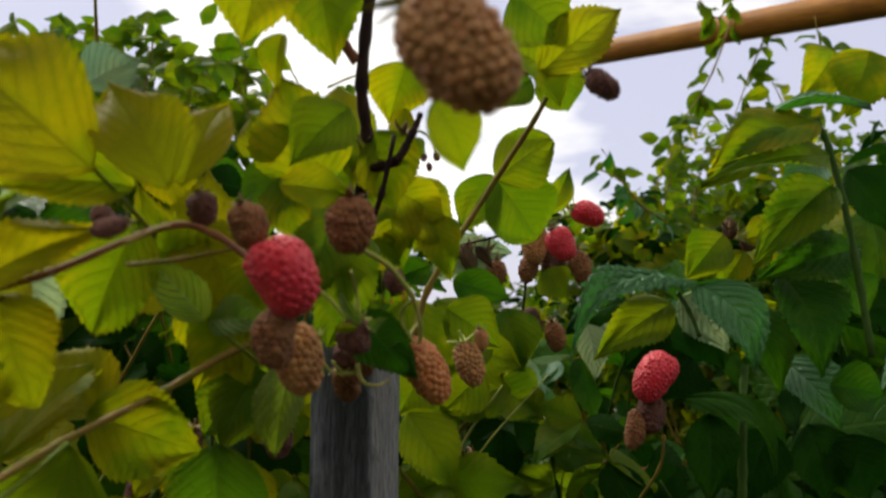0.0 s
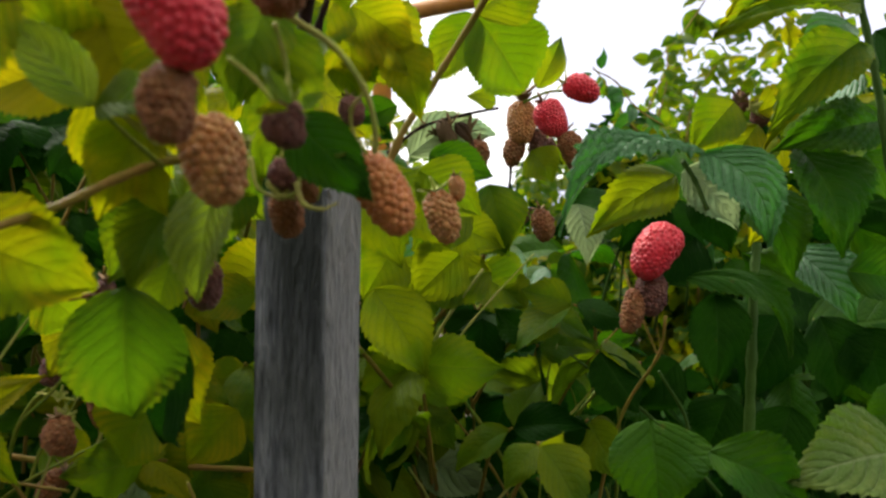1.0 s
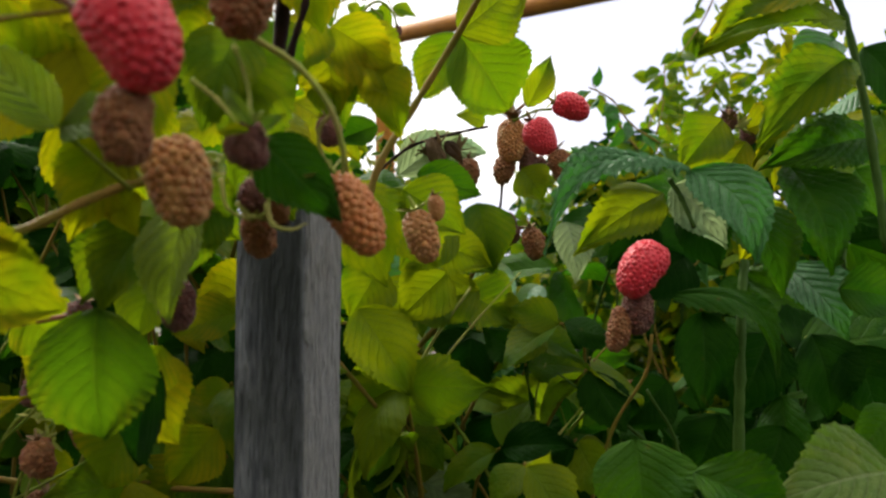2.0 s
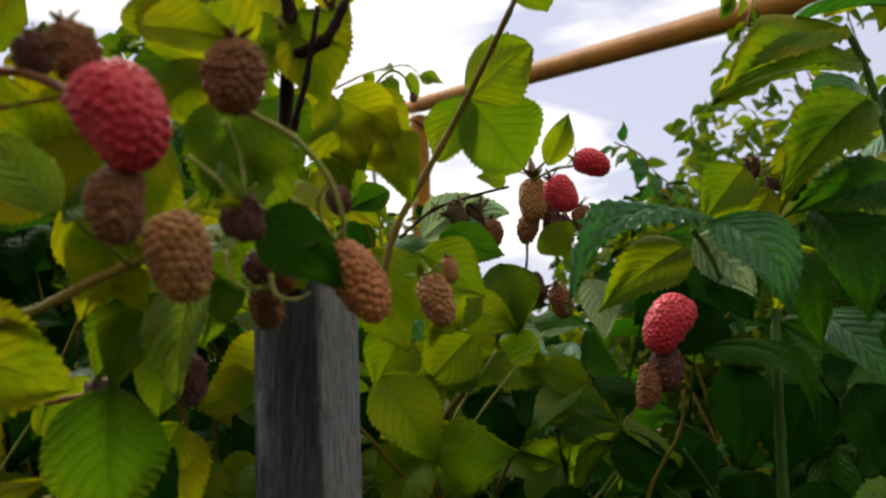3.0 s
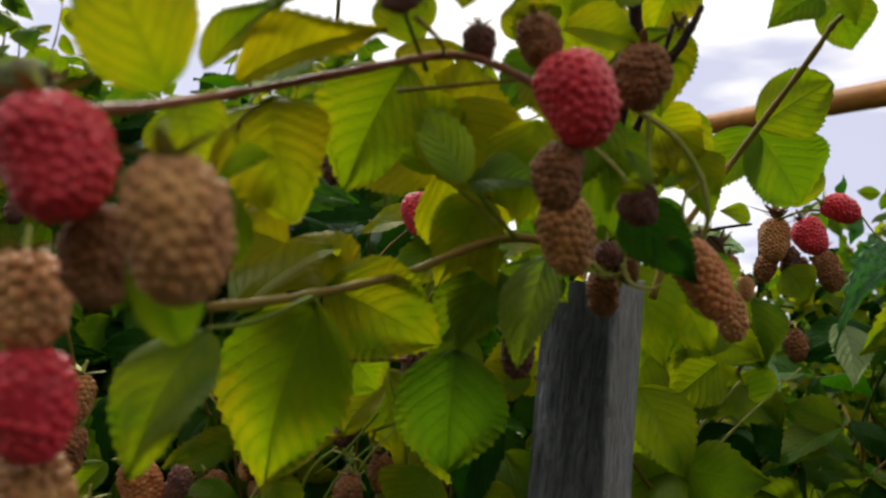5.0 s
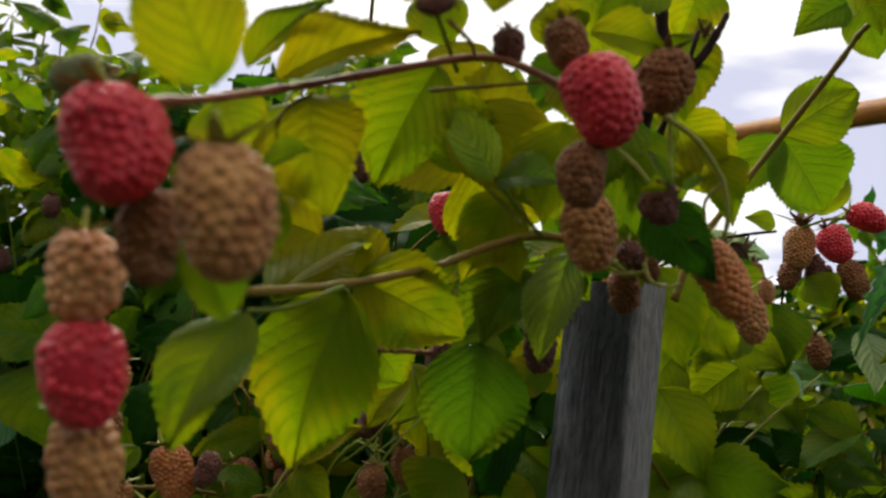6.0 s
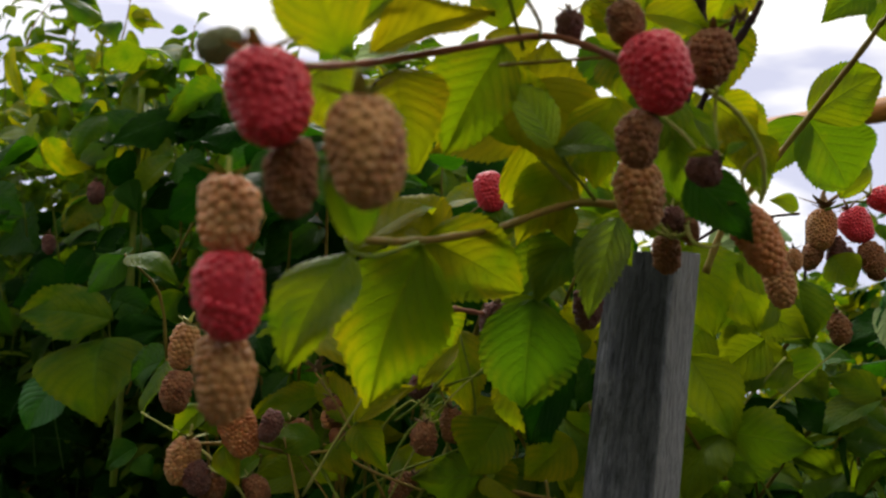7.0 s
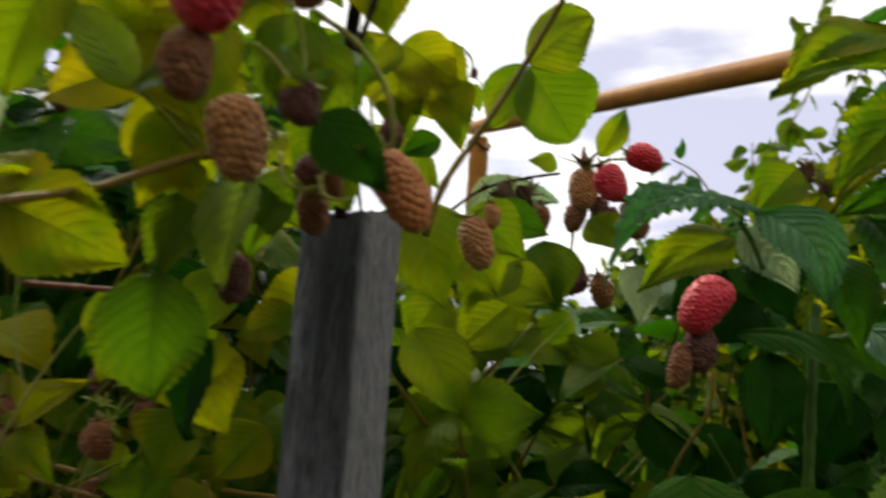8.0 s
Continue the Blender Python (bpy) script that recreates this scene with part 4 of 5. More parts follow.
leaf(back_bush, (0.1160, 0.6200, 1.3048), (0.1179, 0.6000, 1.2690), 0.0243, "pale", 0)
leaf(back_bush, (0.0422, 0.5800, 1.3011), (0.0111, 0.5800, 1.2756), 0.0368, "fresh", 0)
leaf(back_bush, (-0.0004, 0.5600, 1.2755), (-0.0175, 0.5600, 1.2472), 0.0322, "fresh", 0)
leaf(back_bush, (0.0402, 0.6000, 1.2613), (0.0121, 0.6000, 1.2484), 0.0415, "fresh", 0)
leaf(back_bush, (0.0471, 0.6200, 1.2611), (0.0811, 0.6200, 1.2389), 0.0391, "fresh", 0)
leaf(back_bush, (-0.0009, 0.5900, 1.2194), (0.0127, 0.5850, 1.1891), 0.0380, "fresh", 0)
leaf(back_bush, (0.0060, 0.5900, 1.2230), (-0.0088, 0.6000, 1.2466), 0.0316, "fresh", 0)
leaf(back_bush, (0.0584, 0.6000, 1.2615), (0.0195, 0.6000, 1.2469), 0.0354, "fresh", 0)
leaf(back_bush, (0.0598, 0.6200, 1.2537), (0.0821, 0.6200, 1.2318), 0.0295, "fresh", 0)
leaf(back_bush, (0.0131, 0.6200, 1.1428), (0.0582, 0.6200, 1.1204), 0.0313, "pale", 0)
leaf(back_bush, (-0.0218, 0.6000, 1.1385), (0.0156, 0.6000, 1.1152), 0.0219, "fresh", 0)
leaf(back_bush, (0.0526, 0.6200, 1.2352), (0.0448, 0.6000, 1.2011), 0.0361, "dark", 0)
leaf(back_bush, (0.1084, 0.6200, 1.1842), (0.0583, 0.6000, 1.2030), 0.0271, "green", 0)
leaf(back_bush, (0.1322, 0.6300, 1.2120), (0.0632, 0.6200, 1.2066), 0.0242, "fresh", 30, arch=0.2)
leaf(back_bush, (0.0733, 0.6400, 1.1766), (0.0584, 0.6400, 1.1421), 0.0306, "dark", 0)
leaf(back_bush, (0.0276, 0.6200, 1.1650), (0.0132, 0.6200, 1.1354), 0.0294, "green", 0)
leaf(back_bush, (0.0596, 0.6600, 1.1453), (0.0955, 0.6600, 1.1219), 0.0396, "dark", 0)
leaf(back_bush, (-0.0040, 0.6000, 1.1299), (-0.0179, 0.6000, 1.1085), 0.0248, "green", 0)

leaf(broad_bush, (0.1779, 0.5600, 1.3324), (0.0962, 0.5250, 1.2891), 0.0264, "blue", 40, arch=0.2, ripple=0.05, bow=-.17)
leaf(broad_bush, (0.1785, 0.5600, 1.3324), (0.2055, 0.5400, 1.2817), 0.0376, "blue", 38, arch=0.14, ripple=0.035, bow=0.14)
leaf(broad_bush, (0.1717, 0.5750, 1.3247), (0.1981, 0.5650, 1.2896), 0.0360, "pale", 12, ripple=0.035)
# no leaf seen here: a dark one fills in for the shaded hole
leaf(broad_bush, (0.1843, 0.5900, 1.3153), (0.2039, 0.5900, 1.2772), 0.0301, "dark", 0)
leaf(broad_bush, (0.1660, 0.5750, 1.3199), (0.1150, 0.5600, 1.2866), 0.0320, "fresh", 10)
leaf(broad_bush, (0.2639, 0.5500, 1.4174), (0.1827, 0.5400, 1.3966), 0.0349, "fresh", 10)
leaf(broad_bush, (0.2728, 0.5700, 1.4001), (0.2194, 0.5600, 1.3493), 0.0365, "green", 20, fold=0.3)
leaf(broad_bush, (0.2810, 0.6000, 1.4204), (0.2482, 0.5900, 1.3928), 0.0282, "blue", 40)
leaf(broad_bush, (0.3065, 0.6000, 1.3602), (0.2306, 0.5800, 1.3372), 0.0331, "mid", 0, ripple=0.04)
leaf(broad_bush, (0.2532, 0.6000, 1.3400), (0.2638, 0.5700, 1.2777), 0.0518, "mid", 0, ripple=0.032)
leaf(broad_bush, (0.2101, 0.6000, 1.3697), (0.1848, 0.6000, 1.3392), 0.0320, "fresh", 0)
leaf(broad_bush, (0.1596, 0.5300, 1.2605), (0.2046, 0.5100, 1.2236), 0.0216, "mid", 10, bow=0.3)
leaf(broad_bush, (0.1750, 0.5300, 1.2521), (0.1721, 0.5200, 1.2032), 0.0288, "dark", 0)
leaf(broad_bush, (0.2683, 0.6500, 1.2781), (0.3016, 0.6300, 1.2332), 0.0441, "blue", 0, ripple=0.03)
leaf(broad_bush, (0.1299, 0.4900, 1.1918), (0.1318, 0.4800, 1.1497), 0.0440, "mid", 0, fold=0.2, ripple=0.02)
leaf(broad_bush, (0.1493, 0.4600, 1.1832), (0.1889, 0.4500, 1.1635), 0.0293, "mid", 0, fold=0.2, ripple=0.02)
leaf(broad_bush, (0.2385, 0.4600, 1.1840), (0.1845, 0.4500, 1.1735), 0.0407, "ribbed", 15, ripple=0.04)
leaf(broad_bush, (0.2613, 0.5000, 1.2059), (0.2399, 0.5000, 1.1828), 0.0257, "mid", 0)
leaf(broad_bush, (0.2824, 0.6000, 1.2638), (0.3181, 0.6000, 1.2571), 0.0320, "mid", 0)
leaf(broad_bush, (0.2290, 0.6200, 1.3182), (0.2468, 0.6000, 1.2635), 0.0435, "mid", 0)
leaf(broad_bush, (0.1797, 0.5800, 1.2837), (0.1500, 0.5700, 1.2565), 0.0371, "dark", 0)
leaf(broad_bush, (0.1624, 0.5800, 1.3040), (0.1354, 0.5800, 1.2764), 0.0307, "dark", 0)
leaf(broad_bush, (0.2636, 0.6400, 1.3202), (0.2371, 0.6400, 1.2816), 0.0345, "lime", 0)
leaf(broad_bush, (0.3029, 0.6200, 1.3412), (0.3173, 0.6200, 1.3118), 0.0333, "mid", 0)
# low leaves in dark, so shade under the bush sits in their colour
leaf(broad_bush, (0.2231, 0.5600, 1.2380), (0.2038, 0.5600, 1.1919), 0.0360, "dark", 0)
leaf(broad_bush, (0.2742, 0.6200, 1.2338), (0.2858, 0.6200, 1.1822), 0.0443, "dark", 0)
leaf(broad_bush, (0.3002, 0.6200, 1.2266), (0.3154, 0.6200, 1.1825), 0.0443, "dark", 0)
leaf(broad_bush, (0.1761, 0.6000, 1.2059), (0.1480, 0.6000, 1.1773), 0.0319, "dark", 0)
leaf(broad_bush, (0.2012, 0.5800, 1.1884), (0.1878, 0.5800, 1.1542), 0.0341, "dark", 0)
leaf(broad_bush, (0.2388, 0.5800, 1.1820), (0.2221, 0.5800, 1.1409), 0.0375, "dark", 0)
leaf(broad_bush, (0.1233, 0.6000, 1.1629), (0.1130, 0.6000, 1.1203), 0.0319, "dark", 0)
leaf(broad_bush, (0.2323, 0.6200, 1.3663), (0.2692, 0.6200, 1.3778), 0.0259, "lime", 0)
leaf(broad_bush, (0.2323, 0.6200, 1.3589), (0.2141, 0.6200, 1.3291), 0.0222, "lime", 0)
leaf(broad_bush, (0.2204, 0.5800, 1.4432), (0.2905, 0.5600, 1.4512), 0.0250, "blue", 55)
leaf(broad_bush, (0.2602, 0.5600, 1.4427), (0.1891, 0.5500, 1.4081), 0.0392, "lime", 10)
leaf(broad_bush, (0.2993, 0.6000, 1.4160), (0.3252, 0.6000, 1.3756), 0.0442, "dark", 0)
leaf(broad_bush, (0.2962, 0.6200, 1.4067), (0.2335, 0.6000, 1.3471), 0.0330, "lime", 20)
leaf(broad_bush, (0.3284, 0.6200, 1.5087), (0.3103, 0.6200, 1.4617), 0.0462, "lime", 0)
leaf(broad_bush, (0.3128, 0.6400, 1.5150), (0.2859, 0.6400, 1.4796), 0.0391, "lime", 0)

leaf(left_bush, (-0.5775, 0.7550, 1.2125), (-0.5563, 0.7450, 1.1354), 0.1152, "green", 0, round_tip=-.5)
leaf(left_bush, (-0.5722, 0.7600, 1.2318), (-0.6763, 0.7500, 1.2254), 0.0581, "green", 25)
leaf(left_bush, (-0.5673, 0.7600, 1.2093), (-0.4988, 0.7600, 1.2331), 0.0369, "dark", 0)
leaf(left_bush, (-0.6519, 0.8000, 1.1647), (-0.6817, 0.8000, 1.1067), 0.0487, "blue", 0)
leaf(left_bush, (-0.4782, 0.7000, 1.1207), (-0.5056, 0.7000, 1.0967), 0.0255, "mid", 0)
leaf(left_bush, (-0.4761, 0.7000, 1.1111), (-0.4587, 0.7000, 1.0980), 0.0202, "mid", 0)
leaf(left_bush, (-0.6157, 0.8000, 1.3899), (-0.5976, 0.8000, 1.3560), 0.0311, "mid", 0)
leaf(left_bush, (-0.6867, 0.8500, 1.2651), (-0.7565, 0.8300, 1.2360), 0.0722, "dark", 0)
leaf(left_bush, (-0.6079, 0.8000, 1.2551), (-0.5492, 0.8000, 1.2431), 0.0363, "mid", 0)
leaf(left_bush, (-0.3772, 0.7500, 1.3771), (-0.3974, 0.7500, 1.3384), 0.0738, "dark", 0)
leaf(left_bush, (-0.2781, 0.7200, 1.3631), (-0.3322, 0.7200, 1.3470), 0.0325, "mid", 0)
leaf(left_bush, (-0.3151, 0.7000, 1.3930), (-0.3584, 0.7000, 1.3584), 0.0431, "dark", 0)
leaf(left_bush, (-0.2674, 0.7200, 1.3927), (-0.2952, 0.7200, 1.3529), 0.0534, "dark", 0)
leaf(left_bush, (-0.2724, 0.7000, 1.3644), (-0.3313, 0.7000, 1.3444), 0.0284, "blue", 0)

berry(main_bush, (-0.1184, 0.1789, 1.2918), (0.287, 0.102, -0.952), 0.0210, 0.95, "red", "sepal")
berry(main_bush, (-0.0936, 0.1799, 1.2826), (0.220, 0.088, -0.971), 0.0240, 0.79, "tan", "sepal")
berry(main_bush, (-0.1130, 0.1925, 1.2764), (0.084, 0.057, -0.995), 0.0187, 0.72, "brown", "")
berry(main_bush, (-0.1342, 0.2005, 1.2678), (0.084, 0.057, -0.995), 0.0188, 0.90, "peach", "sepal")
berry(main_bush, (-0.1319, 0.2020, 1.2491), (0.220, 0.088, -0.971), 0.0216, 0.88, "red", "")
berry(main_bush, (-0.1350, 0.2122, 1.2294), (0.135, 0.069, -0.988), 0.0225, 0.74, "tan", "sepal")
berry(main_bush, (-0.1363, 0.2018, 1.3038), (-0.886, -0.290, -0.362), 0.0124, 0.87, "unripe", "dry")
berry(main_bush, (-0.2517, 0.4379, 1.1943), (0.449, 0.133, -0.884), 0.0317, 0.70, "orange", "sepal")
berry(main_bush, (-0.2243, 0.4402, 1.1937), (-0.220, -0.025, -0.975), 0.0179, 0.77, "mauve", "", fine=False)
berry(main_bush, (-0.2297, 0.4754, 1.1858), (0.568, 0.152, -0.808), 0.0206, 0.88, "brown", "sepal")
berry(main_bush, (-0.2084, 0.4772, 1.2033), (0.254, 0.095, -0.963), 0.0177, 0.87, "brown", "dry", fine=False)
berry(main_bush, (-0.2020, 0.4773, 1.1862), (0.254, 0.095, -0.963), 0.0144, 0.80, "brown", "dry", fine=False)
berry(main_bush, (-0.1500, 0.4686, 1.2249), (-0.379, -0.074, -0.922), 0.0167, 0.81, "mauve", "sepal", fine=False)
berry(main_bush, (-0.1426, 0.4492, 1.1987), (0.254, 0.095, -0.963), 0.0175, 0.83, "brown", "dry", fine=False)
berry(main_bush, (-0.1360, 0.4927, 1.3477), (0.287, 0.102, -0.952), 0.0247, 0.78, "red", "")
berry(main_bush, (-0.1527, 0.3993, 1.3431), (0.254, 0.095, -0.963), 0.0143, 0.69, "mauve", "dry", fine=False)
berry(main_bush, (-0.1021, 0.4013, 1.2612), (-0.253, -0.034, -0.967), 0.0150, 0.79, "mauve", "dry", fine=False)
berry(main_bush, (-0.0588, 0.3755, 1.2708), (0.084, 0.057, -0.995), 0.0188, 0.72, "mauve", "")
berry(main_bush, (-0.0414, 0.2713, 1.3380), (0.449, 0.133, -0.884), 0.0254, 0.90, "red", "")
berry(main_bush, (-0.0483, 0.2713, 1.3493), (0.254, 0.095, -0.963), 0.0139, 0.93, "brown", "dry")
berry(main_bush, (-0.0671, 0.2917, 1.3556), (0.084, 0.057, -0.995), 0.0111, 1.00, "mauve", "dry", fine=False)
berry(main_bush, (-0.0186, 0.3067, 1.3561), (-0.002, 0.035, -0.999), 0.0196, 0.94, "brown", "dry")
berry(main_bush, (-0.0385, 0.2797, 1.3169), (-0.002, 0.035, -0.999), 0.0187, 0.78, "brown", "")
berry(main_bush, (-0.0413, 0.3169, 1.3114), (0.220, 0.088, -0.971), 0.0261, 0.74, "tan", "")
berry(main_bush, (-0.0171, 0.3085, 1.3136), (0.169, 0.077, -0.983), 0.0128, 0.94, "mauve", "sepal")
berry(main_bush, (-0.0023, 0.3498, 1.3041), (0.539, 0.148, -0.829), 0.0297, 0.59, "orange", "sepal")
berry(main_bush, (0.0231, 0.4388, 1.2998), (0.287, 0.102, -0.952), 0.0234, 0.66, "tan", "sepal")
berry(main_bush, (-0.0287, 0.3664, 1.2938), (0.169, 0.077, -0.983), 0.0163, 0.81, "brown", "sepal")
berry(main_bush, (-0.0265, 0.3547, 1.3032), (0.084, 0.057, -0.995), 0.0121, 0.91, "mauve", "sepal", fine=False)
berry(main_bush, (-0.0203, 0.3575, 1.2996), (0.254, 0.095, -0.963), 0.0110, 0.80, "brown", "sepal", fine=False)
berry(main_bush, (-0.0719, 0.2415, 1.3403), (-0.908, -0.309, -0.283), 0.0094, 0.70, "mauve", "dry", fine=False)
berry(main_bush, (0.0095, 0.1859, 1.3825), (0.619, -0.059, -0.784), 0.0291, 0.74, "tan", "sepal")
berry(main_bush, (0.0728, 0.3505, 1.4135), (0.768, -0.067, -0.637), 0.0153, 0.70, "mauve", "dry")
berry(main_bush, (-0.1314, 0.3603, 1.3596), (0.177, -0.050, -0.983), 0.0133, 0.79, "mauve", "dry", fine=False)
berry(main_bush, (-0.1368, 0.4811, 1.2060), (0.183, -0.117, -0.976), 0.0189, 0.74, "brown", "dry")
berry(main_bush, (-0.1527, 0.4811, 1.1665), (-0.561, -0.113, -0.820), 0.0189, 0.71, "brown", "dry")
berry(main_bush, (-0.0129, 0.4199, 1.3358), (0.266, 0.022, -0.964), 0.0121, 0.96, "mauve", "dry", fine=False)
berry(main_bush, (0.0314, 0.4400, 1.3061), (0.128, 0.008, -0.992), 0.0110, 0.74, "tan", "dry", fine=False)
berry(back_bush, (0.0314, 0.6195, 1.2080), (0.084, 0.057, -0.995), 0.0180, 0.79, "brown", "dry", fine=False)
berry(back_bush, (0.1142, 0.6745, 1.3962), (0.927, 0.040, -0.374), 0.0263, 0.82, "red", "sepal")
berry(back_bush, (0.0944, 0.6444, 1.3769), (0.538, 0.043, -0.842), 0.0265, 0.86, "red", "dry")
berry(back_bush, (0.1164, 0.6895, 1.3632), (0.382, 0.032, -0.924), 0.0308, 0.66, "brown", "dry")
berry(back_bush, (0.0850, 0.6802, 1.3844), (-0.046, -0.013, -0.999), 0.0323, 0.70, "tan", "dry")
berry(back_bush, (0.0820, 0.6854, 1.3591), (-0.218, -0.037, -0.975), 0.0227, 0.75, "brown", "", fine=False)
berry(back_bush, (0.0965, 0.6900, 1.3659), (0.041, -0.002, -0.999), 0.0245, 0.67, "mauve", "", fine=False)
berry(back_bush, (0.1049, 0.6998, 1.3598), (0.214, 0.017, -0.977), 0.0191, 0.78, "mauve", "", fine=False)
berry(back_bush, (0.0904, 0.6919, 1.3043), (-0.869, -0.177, -0.463), 0.0211, 0.88, "mauve", "dry", fine=False)
berry(back_bush, (0.0972, 0.6778, 1.3051), (0.214, 0.017, -0.977), 0.0237, 0.77, "brown", "dry", fine=False)
berry(back_bush, (0.0821, 0.6901, 1.3165), (-0.046, -0.013, -0.999), 0.0146, 0.94, "mauve", "", fine=False)
berry(back_bush, (0.0344, 0.6578, 1.2071), (0.214, 0.017, -0.977), 0.0213, 0.82, "brown", "dry", fine=False)
berry(back_bush, (0.0536, 0.6801, 1.3546), (-0.046, -0.013, -0.999), 0.0202, 0.92, "brown", "dry", fine=False)
berry(back_bush, (0.0164, 0.6601, 1.2589), (-0.046, -0.013, -0.999), 0.0132, 0.82, "mauve", "", fine=False)
berry(back_bush, (0.0120, 0.6501, 1.1839), (-0.046, -0.013, -0.999), 0.0150, 0.85, "mauve", "", fine=False)
berry(broad_bush, (0.1519, 0.5277, 1.2885), (-0.561, -0.098, -0.822), 0.0335, 0.75, "red", "")
berry(broad_bush, (0.1409, 0.5322, 1.2640), (-0.046, -0.013, -0.999), 0.0243, 0.74, "mauve", "")
berry(broad_bush, (0.1325, 0.5305, 1.2549), (-0.218, -0.037, -0.975), 0.0247, 0.56, "brown", "")
berry(broad_bush, (0.2282, 0.6401, 1.3837), (-0.046, -0.013, -0.999), 0.0146, 0.85, "mauve", "dry", fine=False)
berry(broad_bush, (0.2425, 0.6401, 1.3769), (-0.046, -0.013, -0.999), 0.0167, 0.83, "mauve", "dry", fine=False)
berry(broad_bush, (0.1512, 0.6006, 1.2057), (0.011, -0.116, -0.993), 0.0106, 0.93, "brown", "", fine=False)
berry(left_bush, (-0.6569, 0.7993, 1.3847), (0.084, 0.057, -0.995), 0.0253, 0.85, "mauve", "dry", fine=False)
berry(left_bush, (-0.7058, 0.7994, 1.3201), (0.084, 0.057, -0.995), 0.0228, 0.72, "mauve", "dry", fine=False)
berry(main_bush, (-0.2729, 0.4200, 1.2339), (-0.114, -0.003, -0.993), 0.0251, 0.71, "tan", "sepal")
berry(main_bush, (-0.2721, 0.4198, 1.2088), (-0.046, 0.016, -0.999), 0.0231, 0.74, "brown", "")
berry(main_bush, (-0.2733, 0.4399, 1.1721), (-0.080, 0.006, -0.997), 0.0267, 0.75, "tan", "sepal")
berry(main_bush, (-0.2691, 0.4387, 1.1596), (0.453, 0.134, -0.882), 0.0193, 0.81, "mauve", "")
berry(main_bush, (-0.2579, 0.4503, 1.1534), (-0.213, -0.033, -0.976), 0.0196, 0.77, "brown", "sepal")
berry(main_bush, (-0.2384, 0.4486, 1.1551), (0.572, 0.155, -0.806), 0.0175, 0.86, "brown", "sepal", fine=False)
berry(main_bush, (-0.2031, 0.4807, 1.1999), (-0.372, -0.083, -0.925), 0.0165, 0.80, "tan", "dry", fine=False)
dried_flower(back_bush, (0.0323, 0.6600, 1.3614), 0.0237, "dry", 0.8)
dried_flower(back_bush, (0.0222, 0.6600, 1.3552), 0.0197, "dry", 0.2)
dried_flower(back_bush, (0.0447, 0.6650, 1.3588), 0.0198, "dry", 1)
dried_flower(back_bush, (0.0840, 0.6750, 1.3844), 0.0362, "dry", 0.6)
dried_flower(back_bush, (0.0146, 0.6600, 1.3624), 0.0158, "dry", 0.5)
dried_flower(main_bush, (-0.1476, 0.4600, 1.2047), 0.0180, "sepal", 0.2)
dried_flower(main_bush, (-0.1419, 0.4550, 1.1969), 0.0177, "sepal", 0.1)
dried_flower(main_bush, (-0.2085, 0.4500, 1.2172), 0.0184, "dry", 0.4)
dried_flower(main_bush, (-0.0052, 0.3800, 1.3941), 0.0152, "dry", 0.8)
dried_flower(main_bush, (-0.0239, 0.3850, 1.3889), 0.0154, "dry", 0.6)
dried_flower(main_bush, (-0.0108, 0.3820, 1.3807), 0.0152, "dry", 0.4)
dried_flower(broad_bush, (0.2267, 0.6200, 1.3681), 0.0259, "sepal", 0.7)
dried_flower(broad_bush, (0.2211, 0.6200, 1.3735), 0.0185, "dry", 0.3)
dried_flower(broad_bush, (0.2418, 0.6300, 1.3681), 0.0226, "sepal", 0.5)
dried_flower(main_bush, (-0.0341, 0.3400, 1.3046), 0.0122, "sepal", 0.5)
dried_flower(main_bush, (-0.0235, 0.3600, 1.2931), 0.0222, "sepal", 0.1)
dried_flower(main_bush, (-0.0166, 0.3060, 1.3125), 0.0141, "sepal", 0.6)
dried_flower(main_bush, (-0.0258, 0.3520, 1.2898), 0.0152, "sepal", 0.3)

stem(main_bush, "leaf_stalk", [(-0.1129, 0.2560, 1.3194), (-0.1192, 0.2560, 1.3157), (-0.1222, 0.2560, 1.3109), (-0.1214, 0.2560, 1.3026)], 0.0004, 0.0003, "bark")
stem(main_bush, "twig", [(-0.2804, 0.4500, 1.1666), (-0.2419, 0.4500, 1.1717), (-0.2163, 0.4550, 1.1703), (-0.1944, 0.4600, 1.1739), (-0.1724, 0.4600, 1.1675), (-0.1437, 0.4650, 1.1611)], 0.0011, 0.0008, "olive")
stem(main_bush, "leaf_stalk", [(-0.1945, 0.4600, 1.1742), (-0.1894, 0.4550, 1.1820), (-0.1815, 0.4520, 1.1918), (-0.1744, 0.4520, 1.1995)], 0.0007, 0.0006, "green")
stem(main_bush, "leaf_stalk", [(-0.1589, 0.4500, 1.1963), (-0.1452, 0.4500, 1.2098), (-0.1309, 0.4500, 1.2291)], 0.0007, 0.0006, "green")
stem(main_bush, "leaf_stalk", [(-0.0702, 0.3120, 1.3127), (-0.0637, 0.3175, 1.3056), (-0.0545, 0.3240, 1.2965)], 0.0006, 0.0008, "green")
stem(main_bush, "stalk", [(-0.0330, 0.3100, 1.3253), (-0.0259, 0.3100, 1.3197), (-0.0194, 0.3090, 1.3123)], 0.0007, 0.0005, "sepal")
stem(main_bush, "sepal_hook", [(-0.0308, 0.3520, 1.2951), (-0.0261, 0.3500, 1.2905), (-0.0209, 0.3490, 1.2917), (-0.0199, 0.3500, 1.2968)], 0.0009, 0.0005, "sepal")
stem(main_bush, "sepal_hook", [(-0.0206, 0.3480, 1.2943), (-0.0178, 0.3450, 1.2878), (-0.0119, 0.3450, 1.2862), (-0.0073, 0.3470, 1.2884)], 0.001, 0.0004, "sepal")
